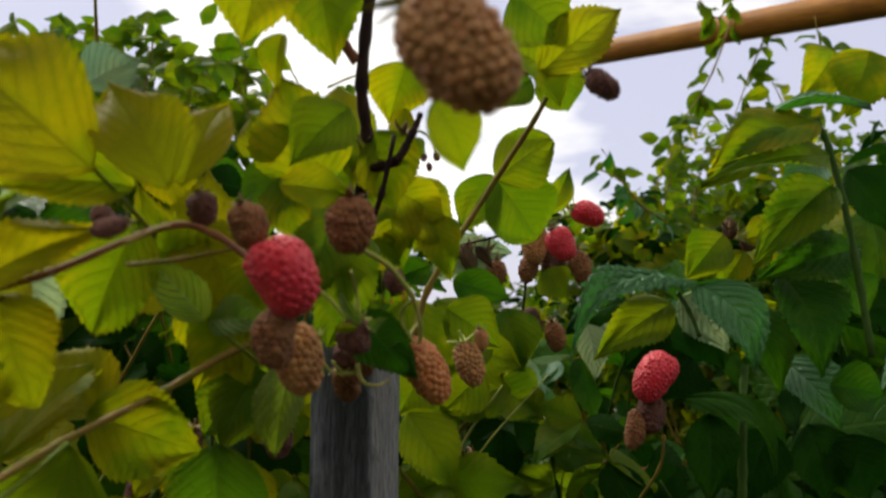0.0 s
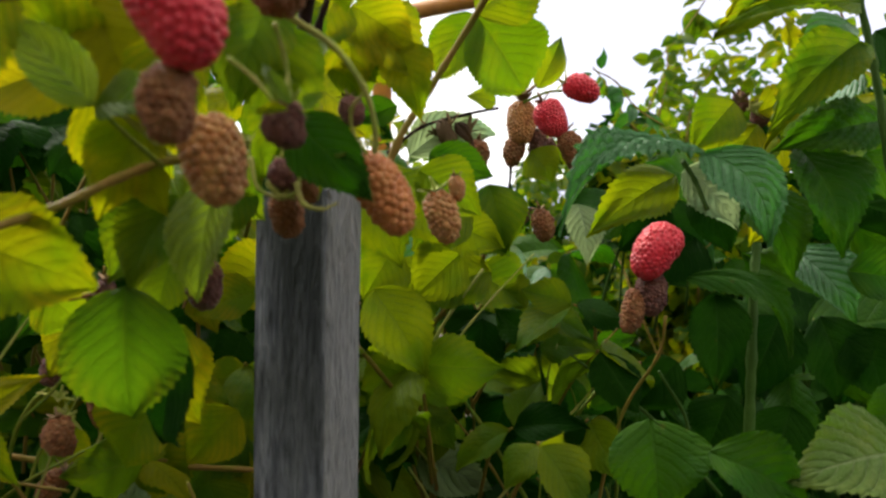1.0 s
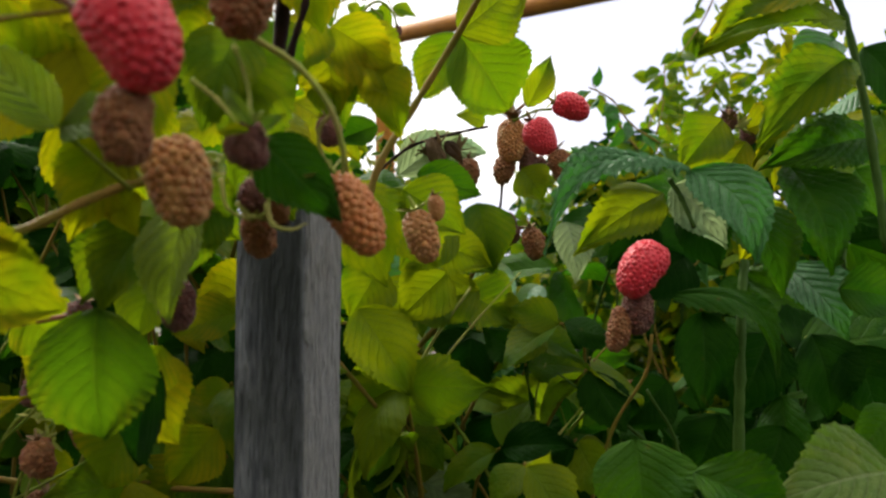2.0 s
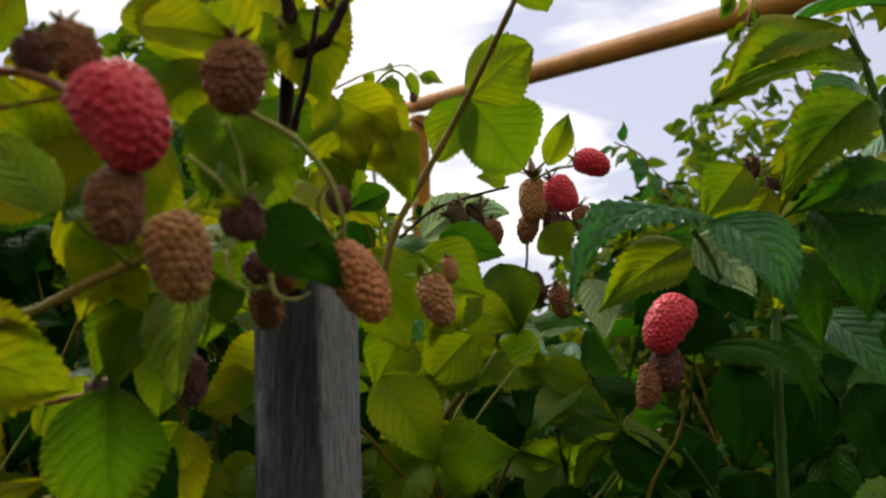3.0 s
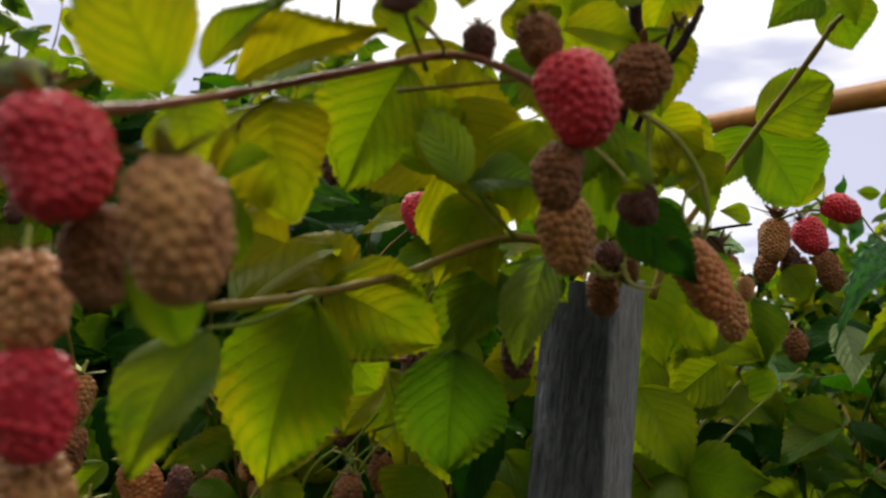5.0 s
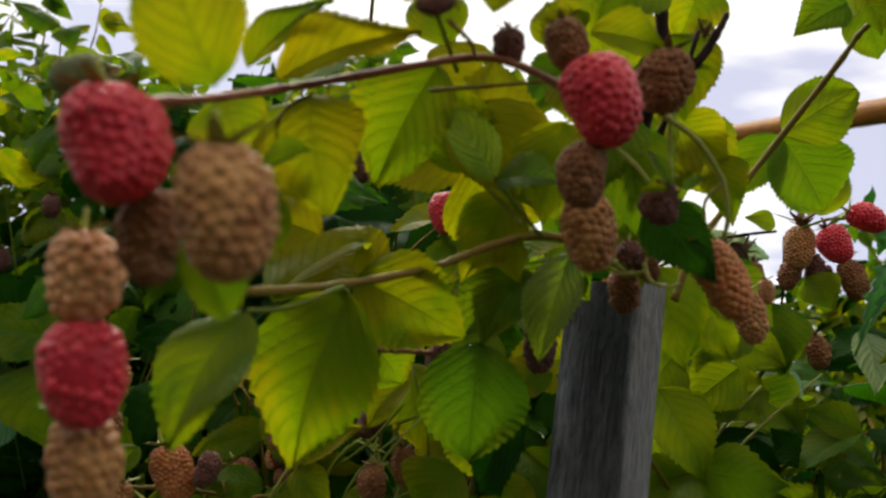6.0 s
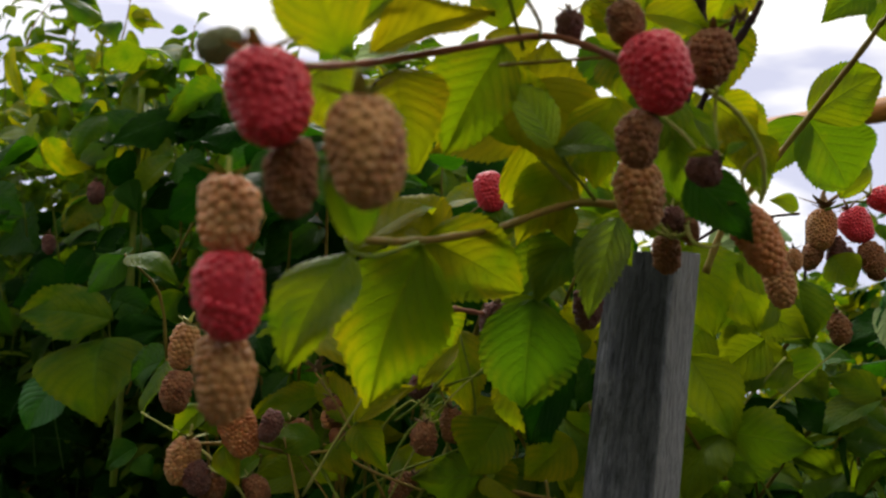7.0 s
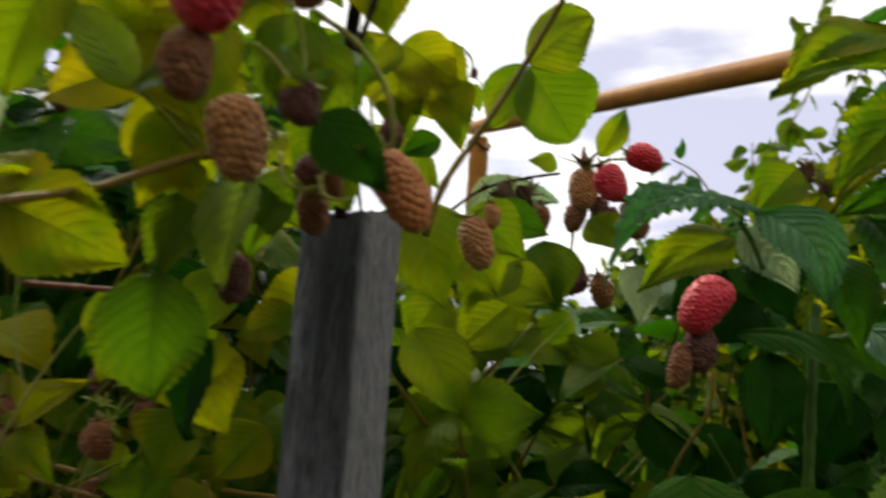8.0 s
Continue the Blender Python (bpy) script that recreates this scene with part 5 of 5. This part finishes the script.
stem(main_bush, "sepal_hook", [(-0.0362, 0.3520, 1.3031), (-0.0334, 0.3500, 1.2931), (-0.0261, 0.3500, 1.2894)], 0.0008, 0.0005, "sepal")
# leaf-like sepals of the mauve fruit, built as small leaves
leaf(main_bush, (-0.0141, 0.3000, 1.3112), (-0.0219, 0.3020, 1.3217), 0.0037, "ribbed", 0, fold=0.3)
leaf(main_bush, (-0.0108, 0.3000, 1.3100), (-0.0052, 0.2980, 1.3134), 0.0034, "ribbed", 0, fold=0.3)
leaf(main_bush, (-0.0152, 0.3020, 1.3101), (-0.0235, 0.3030, 1.3094), 0.0029, "lime", 0, fold=0.3)
stem(main_bush, "cane", [(-0.0180, 0.3800, 1.4873), (-0.0203, 0.3800, 1.4609), (-0.0236, 0.3800, 1.4167), (-0.0214, 0.3850, 1.3920), (-0.0242, 0.3900, 1.3721), (-0.0289, 0.4000, 1.3337), (-0.0277, 0.4100, 1.2911)], 0.0028, 0.0027, "bark")
stem(main_bush, "branch", [(-0.0468, 0.3700, 1.4672), (-0.0365, 0.3750, 1.4422), (-0.0258, 0.3800, 1.4270)], 0.0020, 0.0025, "red")
stem(main_bush, "spur", [(-0.0217, 0.3850, 1.3791), (-0.0081, 0.3800, 1.3821), (-0.0006, 0.3800, 1.3949), (0.0031, 0.3800, 1.4039)], 0.0026, 0.0013, "bark")
stem(main_bush, "branch", [(-0.0079, 0.3700, 1.3918), (-0.0137, 0.3750, 1.3669), (-0.0193, 0.3800, 1.3520), (-0.0216, 0.3850, 1.3386)], 0.0010, 0.0016, "bark")
stem(main_bush, "branch", [(-0.1216, 0.1850, 1.2934), (-0.1192, 0.2000, 1.2967), (-0.1215, 0.2500, 1.3180), (-0.1016, 0.2620, 1.3276), (-0.0763, 0.2850, 1.3433), (-0.0600, 0.2850, 1.3405), (-0.0420, 0.2750, 1.3288)], 0.0011, 0.0012, "red")
stem(main_bush, "twig", [(-0.0871, 0.2800, 1.3304), (-0.0695, 0.2800, 1.3324), (-0.0523, 0.2850, 1.3365)], 0.0007, 0.0006, "olive")
stem(main_bush, "stalk", [(-0.0721, 0.2400, 1.3344), (-0.0734, 0.2700, 1.3415), (-0.0753, 0.2850, 1.3433)], 0.0007, 0.0006, "olive")
stem(main_bush, "branch", [(-0.1197, 0.2500, 1.2623), (-0.1155, 0.3000, 1.2709), (-0.0948, 0.3350, 1.2838), (-0.0765, 0.3500, 1.2963), (-0.0618, 0.3550, 1.3022), (-0.0442, 0.3600, 1.3027)], 0.0013, 0.0018, "olive")
stem(main_bush, "leaf_stalk", [(-0.0623, 0.3550, 1.3026), (-0.0745, 0.3550, 1.3134), (-0.0868, 0.3450, 1.3235)], 0.0011, 0.0009, "sepal")
stem(main_bush, "leaf_stalk", [(-0.1134, 0.3000, 1.2705), (-0.1169, 0.2700, 1.2606), (-0.1153, 0.2420, 1.2570)], 0.0010, 0.0005, "green")
stem(main_bush, "twig", [(-0.1184, 0.3450, 1.2526), (-0.1139, 0.3700, 1.2538), (-0.1060, 0.4050, 1.2555)], 0.0011, 0.0011, "red")
stem(main_bush, "branch", [(-0.2057, 0.4900, 1.1726), (-0.1944, 0.5000, 1.1688), (-0.1519, 0.5000, 1.1633), (-0.1093, 0.5000, 1.1639), (-0.0667, 0.5000, 1.1623)], 0.0017, 0.0014, "olive")
stem(main_bush, "leaf_stalk", [(-0.0817, 0.2900, 1.3406), (-0.0844, 0.2700, 1.3499), (-0.0855, 0.2500, 1.3566)], 0.0008, 0.0006, "green")
stem(main_bush, "stalk", [(-0.0190, 0.3200, 1.3399), (-0.0068, 0.3250, 1.3328), (0.0021, 0.3300, 1.3216), (0.0052, 0.3350, 1.3104), (0.0047, 0.3400, 1.3034)], 0.0010, 0.0008, "sepal")
stem(main_bush, "stalk", [(0.0029, 0.3300, 1.3206), (-0.0020, 0.3350, 1.3160), (-0.0019, 0.3400, 1.3099), (0.0022, 0.3420, 1.3033)], 0.0006, 0.0005, "sepal")
stem(main_bush, "stalk", [(-0.0163, 0.2900, 1.3291), (-0.0157, 0.3000, 1.3231), (-0.0139, 0.3010, 1.3117)], 0.0006, 0.0004, "sepal")
stem(back_bush, "flower_stalk", [(-0.0248, 0.6000, 1.4151), (-0.0169, 0.6000, 1.4356), (-0.0067, 0.6000, 1.4429), (0.0023, 0.6000, 1.4361), (0.0054, 0.6000, 1.4264)], 0.0011, 0.0006, "green")
stem(back_bush, "flower_stalk", [(-0.0116, 0.6000, 1.4390), (-0.0044, 0.6000, 1.4328), (-0.0024, 0.6000, 1.4251)], 0.0007, 0.0005, "green")
# drooping flower buds, for which small mauve fruit stand in
berry(back_bush, (0.0054, 0.6000, 1.4276), (0.1, 0, -1), 0.0062, 0.85, "mauve", "dry", fine=False)
berry(back_bush, (-0.0027, 0.6000, 1.4266), (-0.2, 0, -1), 0.0056, 0.85, "mauve", "dry", fine=False)
berry(back_bush, (0.0000, 0.6000, 1.4196), (0.2, 0, -1), 0.0056, 0.85, "mauve", "dry", fine=False)
leaf(back_bush, (-0.0136, 0.6050, 1.4389), (-0.0058, 0.6050, 1.4238), 0.0120, "fresh", 0, fold=0.3)
leaf(back_bush, (-0.0204, 0.6050, 1.4355), (-0.0270, 0.6050, 1.4422), 0.0080, "fresh", 0, fold=0.4)
stem(back_bush, "cane", [(0.0806, 0.4400, 1.4439), (0.0734, 0.4500, 1.4354), (0.0686, 0.4600, 1.4312), (0.0617, 0.4650, 1.4191), (0.0415, 0.4900, 1.3893), (0.0199, 0.5000, 1.3558), (0.0031, 0.5000, 1.3272), (-0.0050, 0.5000, 1.2995)], 0.0011, 0.0021, "olive")
stem(back_bush, "twig", [(-0.0120, 0.6600, 1.3417), (0.0125, 0.6600, 1.3605), (0.0444, 0.6600, 1.3700), (0.0664, 0.6700, 1.3763)], 0.0012, 0.0010, "bark")
stem(back_bush, "twig", [(0.0764, 0.7000, 1.3790), (0.0795, 0.7100, 1.3379), (0.0761, 0.7050, 1.3086)], 0.0010, 0.0010, "bark")
stem(back_bush, "cane", [(-0.0021, 0.6200, 1.1916), (0.0149, 0.6200, 1.2176), (0.0395, 0.6100, 1.2474), (0.0555, 0.6000, 1.2745)], 0.0021, 0.0014, "olive")
stem(back_bush, "stalk", [(0.1127, 0.6750, 1.3901), (0.1004, 0.6700, 1.3877), (0.0843, 0.6700, 1.3805)], 0.0010, 0.0010, "green")
stem(broad_bush, "stalk", [(0.2056, 0.5500, 1.2802), (0.2020, 0.5450, 1.2579), (0.1992, 0.5400, 1.2142), (0.1983, 0.5400, 1.1766), (0.1974, 0.5400, 1.0702)], 0.0026, 0.0031, "deep")
stem(broad_bush, "cane", [(0.2640, 0.5700, 1.4453), (0.2726, 0.5700, 1.4253), (0.2813, 0.5700, 1.3885), (0.2884, 0.5700, 1.3484), (0.2973, 0.5700, 1.2848)], 0.0022, 0.0027, "deep")
stem(broad_bush, "leaf_stalk", [(0.1658, 0.5600, 1.3274), (0.1715, 0.5550, 1.3156), (0.1772, 0.5500, 1.2985)], 0.0016, 0.0014, "deep")
stem(broad_bush, "twig", [(0.1456, 0.5200, 1.2403), (0.1446, 0.5300, 1.2181), (0.1311, 0.5500, 1.1850), (0.1208, 0.5600, 1.1389), (0.1163, 0.5600, 1.0932)], 0.0009, 0.0011, "olive")
stem(broad_bush, "stalk", [(0.1264, 0.6000, 1.2054), (0.1337, 0.6000, 1.1878), (0.1395, 0.6000, 1.1754), (0.1379, 0.6000, 1.1134)], 0.0011, 0.0011, "green")
stem(broad_bush, "stalk", [(0.1258, 0.6000, 1.1877), (0.1055, 0.6000, 1.1627), (0.0705, 0.6000, 1.1192)], 0.0011, 0.0011, "green")
stem(broad_bush, "stalk", [(0.1031, 0.6200, 1.1584), (0.1010, 0.6200, 1.1142)], 0.0009, 0.0011, "green")
stem(broad_bush, "stalk", [(0.2705, 0.6200, 1.2319), (0.2855, 0.6200, 1.2117), (0.3024, 0.6200, 1.1861)], 0.0011, 0.0011, "green")
stem(back_bush, "stalk", [(-0.0058, 0.6200, 1.1867), (0.0001, 0.6200, 1.1500), (0.0042, 0.6200, 1.1133)], 0.0011, 0.0011, "olive")
stem(back_bush, "stalk", [(-0.0169, 0.6200, 1.1940), (-0.0093, 0.6200, 1.1720), (-0.0123, 0.6200, 1.1132)], 0.0009, 0.0011, "olive")
stem(left_bush, "stalk", [(-0.6597, 0.8500, 1.5148), (-0.6419, 0.8400, 1.4286), (-0.6044, 0.8200, 1.2764), (-0.5647, 0.8000, 1.0601)], 0.0037, 0.0038, "green")


# ---- loose growth of the near bushes ----
def under_skyline(at):
    """Keeps loose leaves out of the open gap of sky behind the post and the cluster."""
    return not (-0.12 < at.x < 0.22 * at.y + 0.05 and at.z > 1.19 + 0.125 * at.y)


spray(main_bush, 130, (-0.28, 0.46, 0.90), (-0.03, 0.60, 1.26), (0.022, 0.046), ["lime", "lime", "fresh", "fresh", "yellow", "green"], 1)
# inner layer mostly in dark: shade of the bush set by colour
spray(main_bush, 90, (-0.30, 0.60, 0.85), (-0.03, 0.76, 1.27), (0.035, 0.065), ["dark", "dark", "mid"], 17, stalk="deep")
spray(main_bush, 54, (-0.28, 0.47, 0.98), (-0.07, 0.57, 1.14), (0.022, 0.044), ["lime", "fresh", "pale", "lime"], 19)
spray(main_bush, 24, (-0.45, 0.46, 1.18), (-0.26, 0.60, 1.28), (0.03, 0.055), ["mid", "green", "dark"], 18)
# dark here colours in the black gaps behind the front leaves
spray(main_bush, 60, (-0.42, 0.55, 1.26), (-0.10, 0.75, 1.42), (0.04, 0.07), ["mid", "dark", "dark", "dark"], 2)
# out-of-view leaves overhead, added to shade the bush below
spray(main_bush, 12, (-0.45, 0.30, 1.52), (0.05, 0.62, 1.80), (0.05, 0.08), ["lime", "green", "lime"], 10)
spray(back_bush, 80, (-0.06, 0.52, 1.12), (0.12, 0.66, 1.30), (0.028, 0.046), ["fresh", "fresh", "green", "green", "dark"], 8, keep=under_skyline)
# these three lean on dark leaves: gap shade put into colour
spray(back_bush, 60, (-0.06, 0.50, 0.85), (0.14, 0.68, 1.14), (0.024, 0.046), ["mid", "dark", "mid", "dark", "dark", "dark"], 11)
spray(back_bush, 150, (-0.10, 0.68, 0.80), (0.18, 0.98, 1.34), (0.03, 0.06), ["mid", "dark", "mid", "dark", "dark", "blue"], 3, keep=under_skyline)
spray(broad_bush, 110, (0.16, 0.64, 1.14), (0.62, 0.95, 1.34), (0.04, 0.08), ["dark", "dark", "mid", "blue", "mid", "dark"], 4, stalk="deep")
# deep fill nearly all dark, its shade carried by leaf colour
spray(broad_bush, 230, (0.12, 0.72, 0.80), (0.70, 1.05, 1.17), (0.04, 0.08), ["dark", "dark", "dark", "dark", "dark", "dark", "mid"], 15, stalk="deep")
spray(broad_bush, 55, (0.28, 0.66, 1.33), (0.62, 0.95, 1.52), (0.04, 0.07), ["green", "lime", "green", "blue"], 5, keep=lambda at: at.z < 1.18 + 0.62 * at.x, stalk="deep")
spray(left_bush, 110, (-0.60, 0.76, 1.20), (-0.02, 1.0, 1.50), (0.045, 0.08), ["dark", "mid", "dark", "dark", "mid"], 9, keep=lambda at: at.z < 1.36 or at.x < -0.17 * at.y)
spray(left_bush, 150, (-1.15, 0.80, 1.40), (-0.36, 1.15, 1.60), (0.045, 0.085), ["green", "fresh", "lime", "green", "mid"], 6, stalk="green")
spray(left_bush, 120, (-1.15, 0.80, 1.22), (-0.36, 1.15, 1.42), (0.05, 0.095), ["dark", "mid", "mid", "dark", "green"], 20, stalk="green")
# only dark leaves, coloured for the black hollow low on the left
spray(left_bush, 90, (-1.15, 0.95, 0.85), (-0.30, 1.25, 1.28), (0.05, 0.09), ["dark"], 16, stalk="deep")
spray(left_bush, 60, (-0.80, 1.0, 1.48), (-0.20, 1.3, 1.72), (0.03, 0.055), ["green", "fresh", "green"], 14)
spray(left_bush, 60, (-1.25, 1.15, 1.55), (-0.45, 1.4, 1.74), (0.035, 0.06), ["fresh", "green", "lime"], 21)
# same hollow further down, its shade again in the leaf colour
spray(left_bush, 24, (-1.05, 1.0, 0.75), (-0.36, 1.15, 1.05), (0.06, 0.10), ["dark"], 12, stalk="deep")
spray(main_bush, 26, (-0.15, 0.50, 1.28), (-0.02, 0.62, 1.39), (0.035, 0.055), ["lime", "green", "lime"], 13)


def thin_stalks(plant, count, low, high, looks, seed):
    """Loose thin stalks that lean this way and that through the lower growth."""
    r = np.random.default_rng(seed)
    for k in range(count):
        foot = Vector([low[n] + (high[n] - low[n]) * r.random() for n in range(3)])
        rise = 0.04 + 0.07 * r.random()
        way = Vector((0.05 * r.standard_normal(), 0.02 * r.standard_normal(), rise))
        side = Vector((0.012 * r.standard_normal(), 0, 0.006))
        thick = 0.0006 + 0.0007 * r.random()
        stem(plant, "stalk", [foot, foot + way * 0.5 + side, foot + way], thick, 0.6 * thick, looks[k % len(looks)])


thin_stalks(back_bush, 15, (-0.04, 0.56, 1.06), (0.10, 0.62, 1.20), ["olive", "sepal", "green", "olive"], 41)
thin_stalks(broad_bush, 8, (0.06, 0.56, 1.04), (0.24, 0.62, 1.14), ["deep", "green"], 42)
thin_stalks(main_bush, 16, (-0.24, 0.44, 1.08), (-0.07, 0.49, 1.17), ["olive", "sepal", "green"], 43)


# ---- the far growth ----
def bush_cloud(low, high, lumps, seed):
    """Places in a row of rounded lumps within a box, thicker low down."""
    r0 = np.random.default_rng(seed)
    c = np.array(low) + (np.array(high) - np.array(low)) * r0.random((lumps, 3))
    size = 0.10 + 0.14 * r0.random(lumps)

    def at_of(r):
        k = int(r.integers(lumps))
        v = r.standard_normal(3)
        v *= size[k] * (0.6 + 0.4 * r.random()) / np.linalg.norm(v)
        p = c[k] + v
        return np.maximum(p, (-99, -99, 0.05))

    return at_of


def far_bush(at, label, low, high, lumps, count, looks, size, seed, canes=5):
    bush = thing("bush", at, label, "bush", "bushes behind the raspberry row")
    r = np.random.default_rng(seed)
    for k in range(canes):
        x, y = low[0] + (high[0] - low[0]) * r.random(), low[1] + (high[1] - low[1]) * r.random()
        stem(bush, "cane", [(x, y, -0.03), (x + 0.05 * r.standard_normal(), y, 0.4 * high[2]), (x + 0.1 * r.standard_normal(), y, 0.72 * high[2])], 0.006, 0.002, "olive")
    cloud_of = bush_cloud(low, high, lumps, seed)
    for n, look_of in enumerate(looks):
        foliage(bush, "foliage", count // len(looks), cloud_of, size, look_of, seed + 50 + n)
    return bush


far_bush((0.45, 2.1, 0), "leafy green hedge bush behind the raspberry row", (-0.25, 1.7, 0.3), (1.3, 2.6, 1.52), 60, 9000, ["green", "dark", "lime"], (0.035, 0.07), 21)
# all leaves dark: the black depth behind the bed is put into colour
far_bush((-1.1, 1.9, 0), "leafy bush at the end of the bed, darkened in colour for shade", (-2.2, 1.6, 0.3), (-0.35, 2.4, 1.75), 60, 9000, ["dark", "dark", "dark"], (0.04, 0.08), 22)
far_bush((0.55, 2.5, 0), "sunlit pale green bush of the far hedge", (0.32, 2.3, 0.3), (0.85, 2.8, 1.50), 45, 7000, ["green", "fresh", "green"], (0.03, 0.06), 30)
far_bush((1.3, 2.5, 0), "tall pale green bush of the far hedge", (0.75, 2.3, 0.3), (1.9, 2.8, 1.72), 70, 9000, ["green", "mid", "green"], (0.03, 0.06), 31)
# dark and mid leaves: shade in the gaps given by colour
far_bush((1.3, 1.4, 0), "dense green bush beside the hedge, partly darkened in colour for shade", (0.75, 1.1, 0.2), (1.9, 1.9, 1.65), 60, 8000, ["mid", "dark"], (0.04, 0.08), 23)
# two added masses of dark leaves stand in for black shade
far_bush((0.45, 1.25, 0), "near-black leaf mass added as shade behind the raspberry row", (-0.2, 1.12, 0.15), (1.3, 1.5, 1.06), 70, 7000, ["dark", "dark"], (0.05, 0.09), 28)
far_bush((-0.7, 1.35, 0), "near-black leaf mass added as shade under the tall bush", (-1.6, 1.3, 0.15), (-0.15, 1.6, 1.10), 70, 7000, ["dark", "dark"], (0.05, 0.09), 29)
far_bush((0.1, 3.6, 0), "distant hedge bush under the open sky", (-3.0, 3.2, 0.3), (3.2, 4.4, 1.75), 150, 16000, ["green", "dark"], (0.05, 0.09), 24)


# hedge behind the camera, never in view, added to cut low front light
far_bush((0.0, -2.2, 0), "unseen tall hedge across the path, added to block front light", (-3.2, -2.0, 0.2), (3.2, -1.3, 2.35), 280, 19000, ["green", "dark"], (0.07, 0.12), 27, 9)


def whip(bush, points, count, long, look_of, seed, r0=0.0026):
    """A thin shoot with small hanging leaves set along it."""
    stem(bush, "shoot", points, r0, 0.0009, "olive")
    pts = [Vector(p) for p in points]
    inv = Matrix.Translation(bush.location).inverted()
    r = np.random.default_rng(seed)
    for k in range(count):
        t = (k + 0.6 * r.random()) / count * (len(pts) - 1)
        i = min(int(t), len(pts) - 2)
        p = pts[i].lerp(pts[i + 1], t - i)
        way = Vector((r.standard_normal(), r.standard_normal(), -0.7 + 0.6 * r.standard_normal())).normalized()
        m, _ = leaf_frame(p + way * long * 0.25, p + way, 30 * r.standard_normal())
        s = long * (0.7 + 0.6 * r.random())
        ob = part("leaf", fill_mesh(look_of, int(r.integers(5))), bush)
        ob.matrix_parent_inverse = inv
        ob.matrix_basis = m @ Matrix.Diagonal((s, s * 0.75, s, 1))


tree_far = far_bush((0.9, 1.9, 0), "thin-leaved young tree with hanging shoots against the sky", (0.5, 1.7, 0.9), (1.2, 2.1, 1.75), 30, 2500, ["green", "lime"], (0.03, 0.055), 25)
shrub_left = far_bush((-1.0, 1.45, 0), "small-leaved shrub with upright shoots against the sky", (-2.0, 1.25, 0.8), (-0.42, 1.65, 1.70), 130, 12000, ["green", "fresh", "green"], (0.035, 0.065), 26)
whip_mid = thing("sapling", (-0.05, 1.6, 0), "slim sapling with drooping small leaves behind the stake", "sapling")
stem(whip_mid, "trunk", [(-0.12, 1.6, -0.03), (-0.11, 1.6, 0.9), (-0.16, 1.6, 1.62)], 0.006, 0.003, "olive")
whip(tree_far, [(0.680, 1.900, 2.017), (0.624, 1.900, 1.863), (0.570, 1.900, 1.775), (0.505, 1.900, 1.700)], 19, 0.051, "green", 1)
whip(tree_far, [(0.766, 1.900, 1.989), (0.711, 1.900, 1.861), (0.669, 1.900, 1.747)], 16, 0.048, "green", 2)
whip(tree_far, [(0.437, 1.700, 1.495), (0.395, 1.700, 1.541), (0.352, 1.700, 1.610), (0.326, 1.700, 1.645)], 12, 0.038, "green", 3)
whip(tree_far, [(0.450, 1.800, 1.509), (0.465, 1.800, 1.581), (0.496, 1.800, 1.646), (0.538, 1.800, 1.675)], 14, 0.043, "green", 4)
whip(tree_far, [(0.544, 1.800, 1.507), (0.559, 1.800, 1.602), (0.597, 1.800, 1.661), (0.633, 1.800, 1.697)], 14, 0.042, "green", 5)
whip(tree_far, [(0.676, 1.600, 1.613), (0.669, 1.600, 1.698), (0.641, 1.600, 1.763)], 12, 0.042, "lime", 6)
whip(tree_far, [(0.773, 1.600, 1.716), (0.746, 1.600, 1.803), (0.730, 1.600, 1.889)], 11, 0.042, "green", 12)
whip(tree_far, [(0.503, 1.600, 1.920), (0.544, 1.600, 1.887), (0.594, 1.600, 1.977)], 11, 0.038, "green", 7)
whip(shrub_left, [(-1.383, 1.500, 1.750), (-1.360, 1.500, 1.844), (-1.367, 1.500, 1.939), (-1.387, 1.500, 1.993)], 22, 0.060, "green", 8)
whip(shrub_left, [(-1.255, 1.500, 1.768), (-1.232, 1.500, 1.860), (-1.230, 1.500, 1.954)], 19, 0.055, "lime", 9)
whip(shrub_left, [(-1.072, 1.500, 1.774), (-1.058, 1.500, 1.839), (-1.054, 1.500, 1.890)], 19, 0.053, "green", 10)
whip(shrub_left, [(-1.487, 1.500, 1.801), (-1.476, 1.500, 1.883), (-1.443, 1.500, 1.938)], 15, 0.056, "green", 11)
whip(shrub_left, [(-0.792, 1.500, 1.755), (-0.762, 1.500, 1.798), (-0.710, 1.500, 1.830), (-0.668, 1.500, 1.819)], 19, 0.046, "green", 13)
whip(shrub_left, [(-0.519, 1.400, 1.666), (-0.503, 1.400, 1.765), (-0.514, 1.400, 1.826)], 19, 0.049, "green", 14)
whip(shrub_left, [(-0.441, 1.400, 1.646), (-0.403, 1.400, 1.716), (-0.355, 1.400, 1.736)], 19, 0.049, "green", 15)
whip(whip_mid, [(-0.230, 1.600, 1.745), (-0.163, 1.600, 1.773), (-0.086, 1.600, 1.784), (-0.055, 1.600, 1.743)], 8, 0.044, "green", 16)
whip(tree_far, [(0.289, 1.050, 1.425), (0.256, 1.050, 1.447), (0.233, 1.050, 1.476), (0.205, 1.050, 1.491)], 14, 0.026, "blue", 17, 0.0012)
whip(tree_far, [(0.324, 1.200, 1.459), (0.335, 1.200, 1.511), (0.335, 1.200, 1.558)], 9, 0.025, "green", 18, 0.0012)
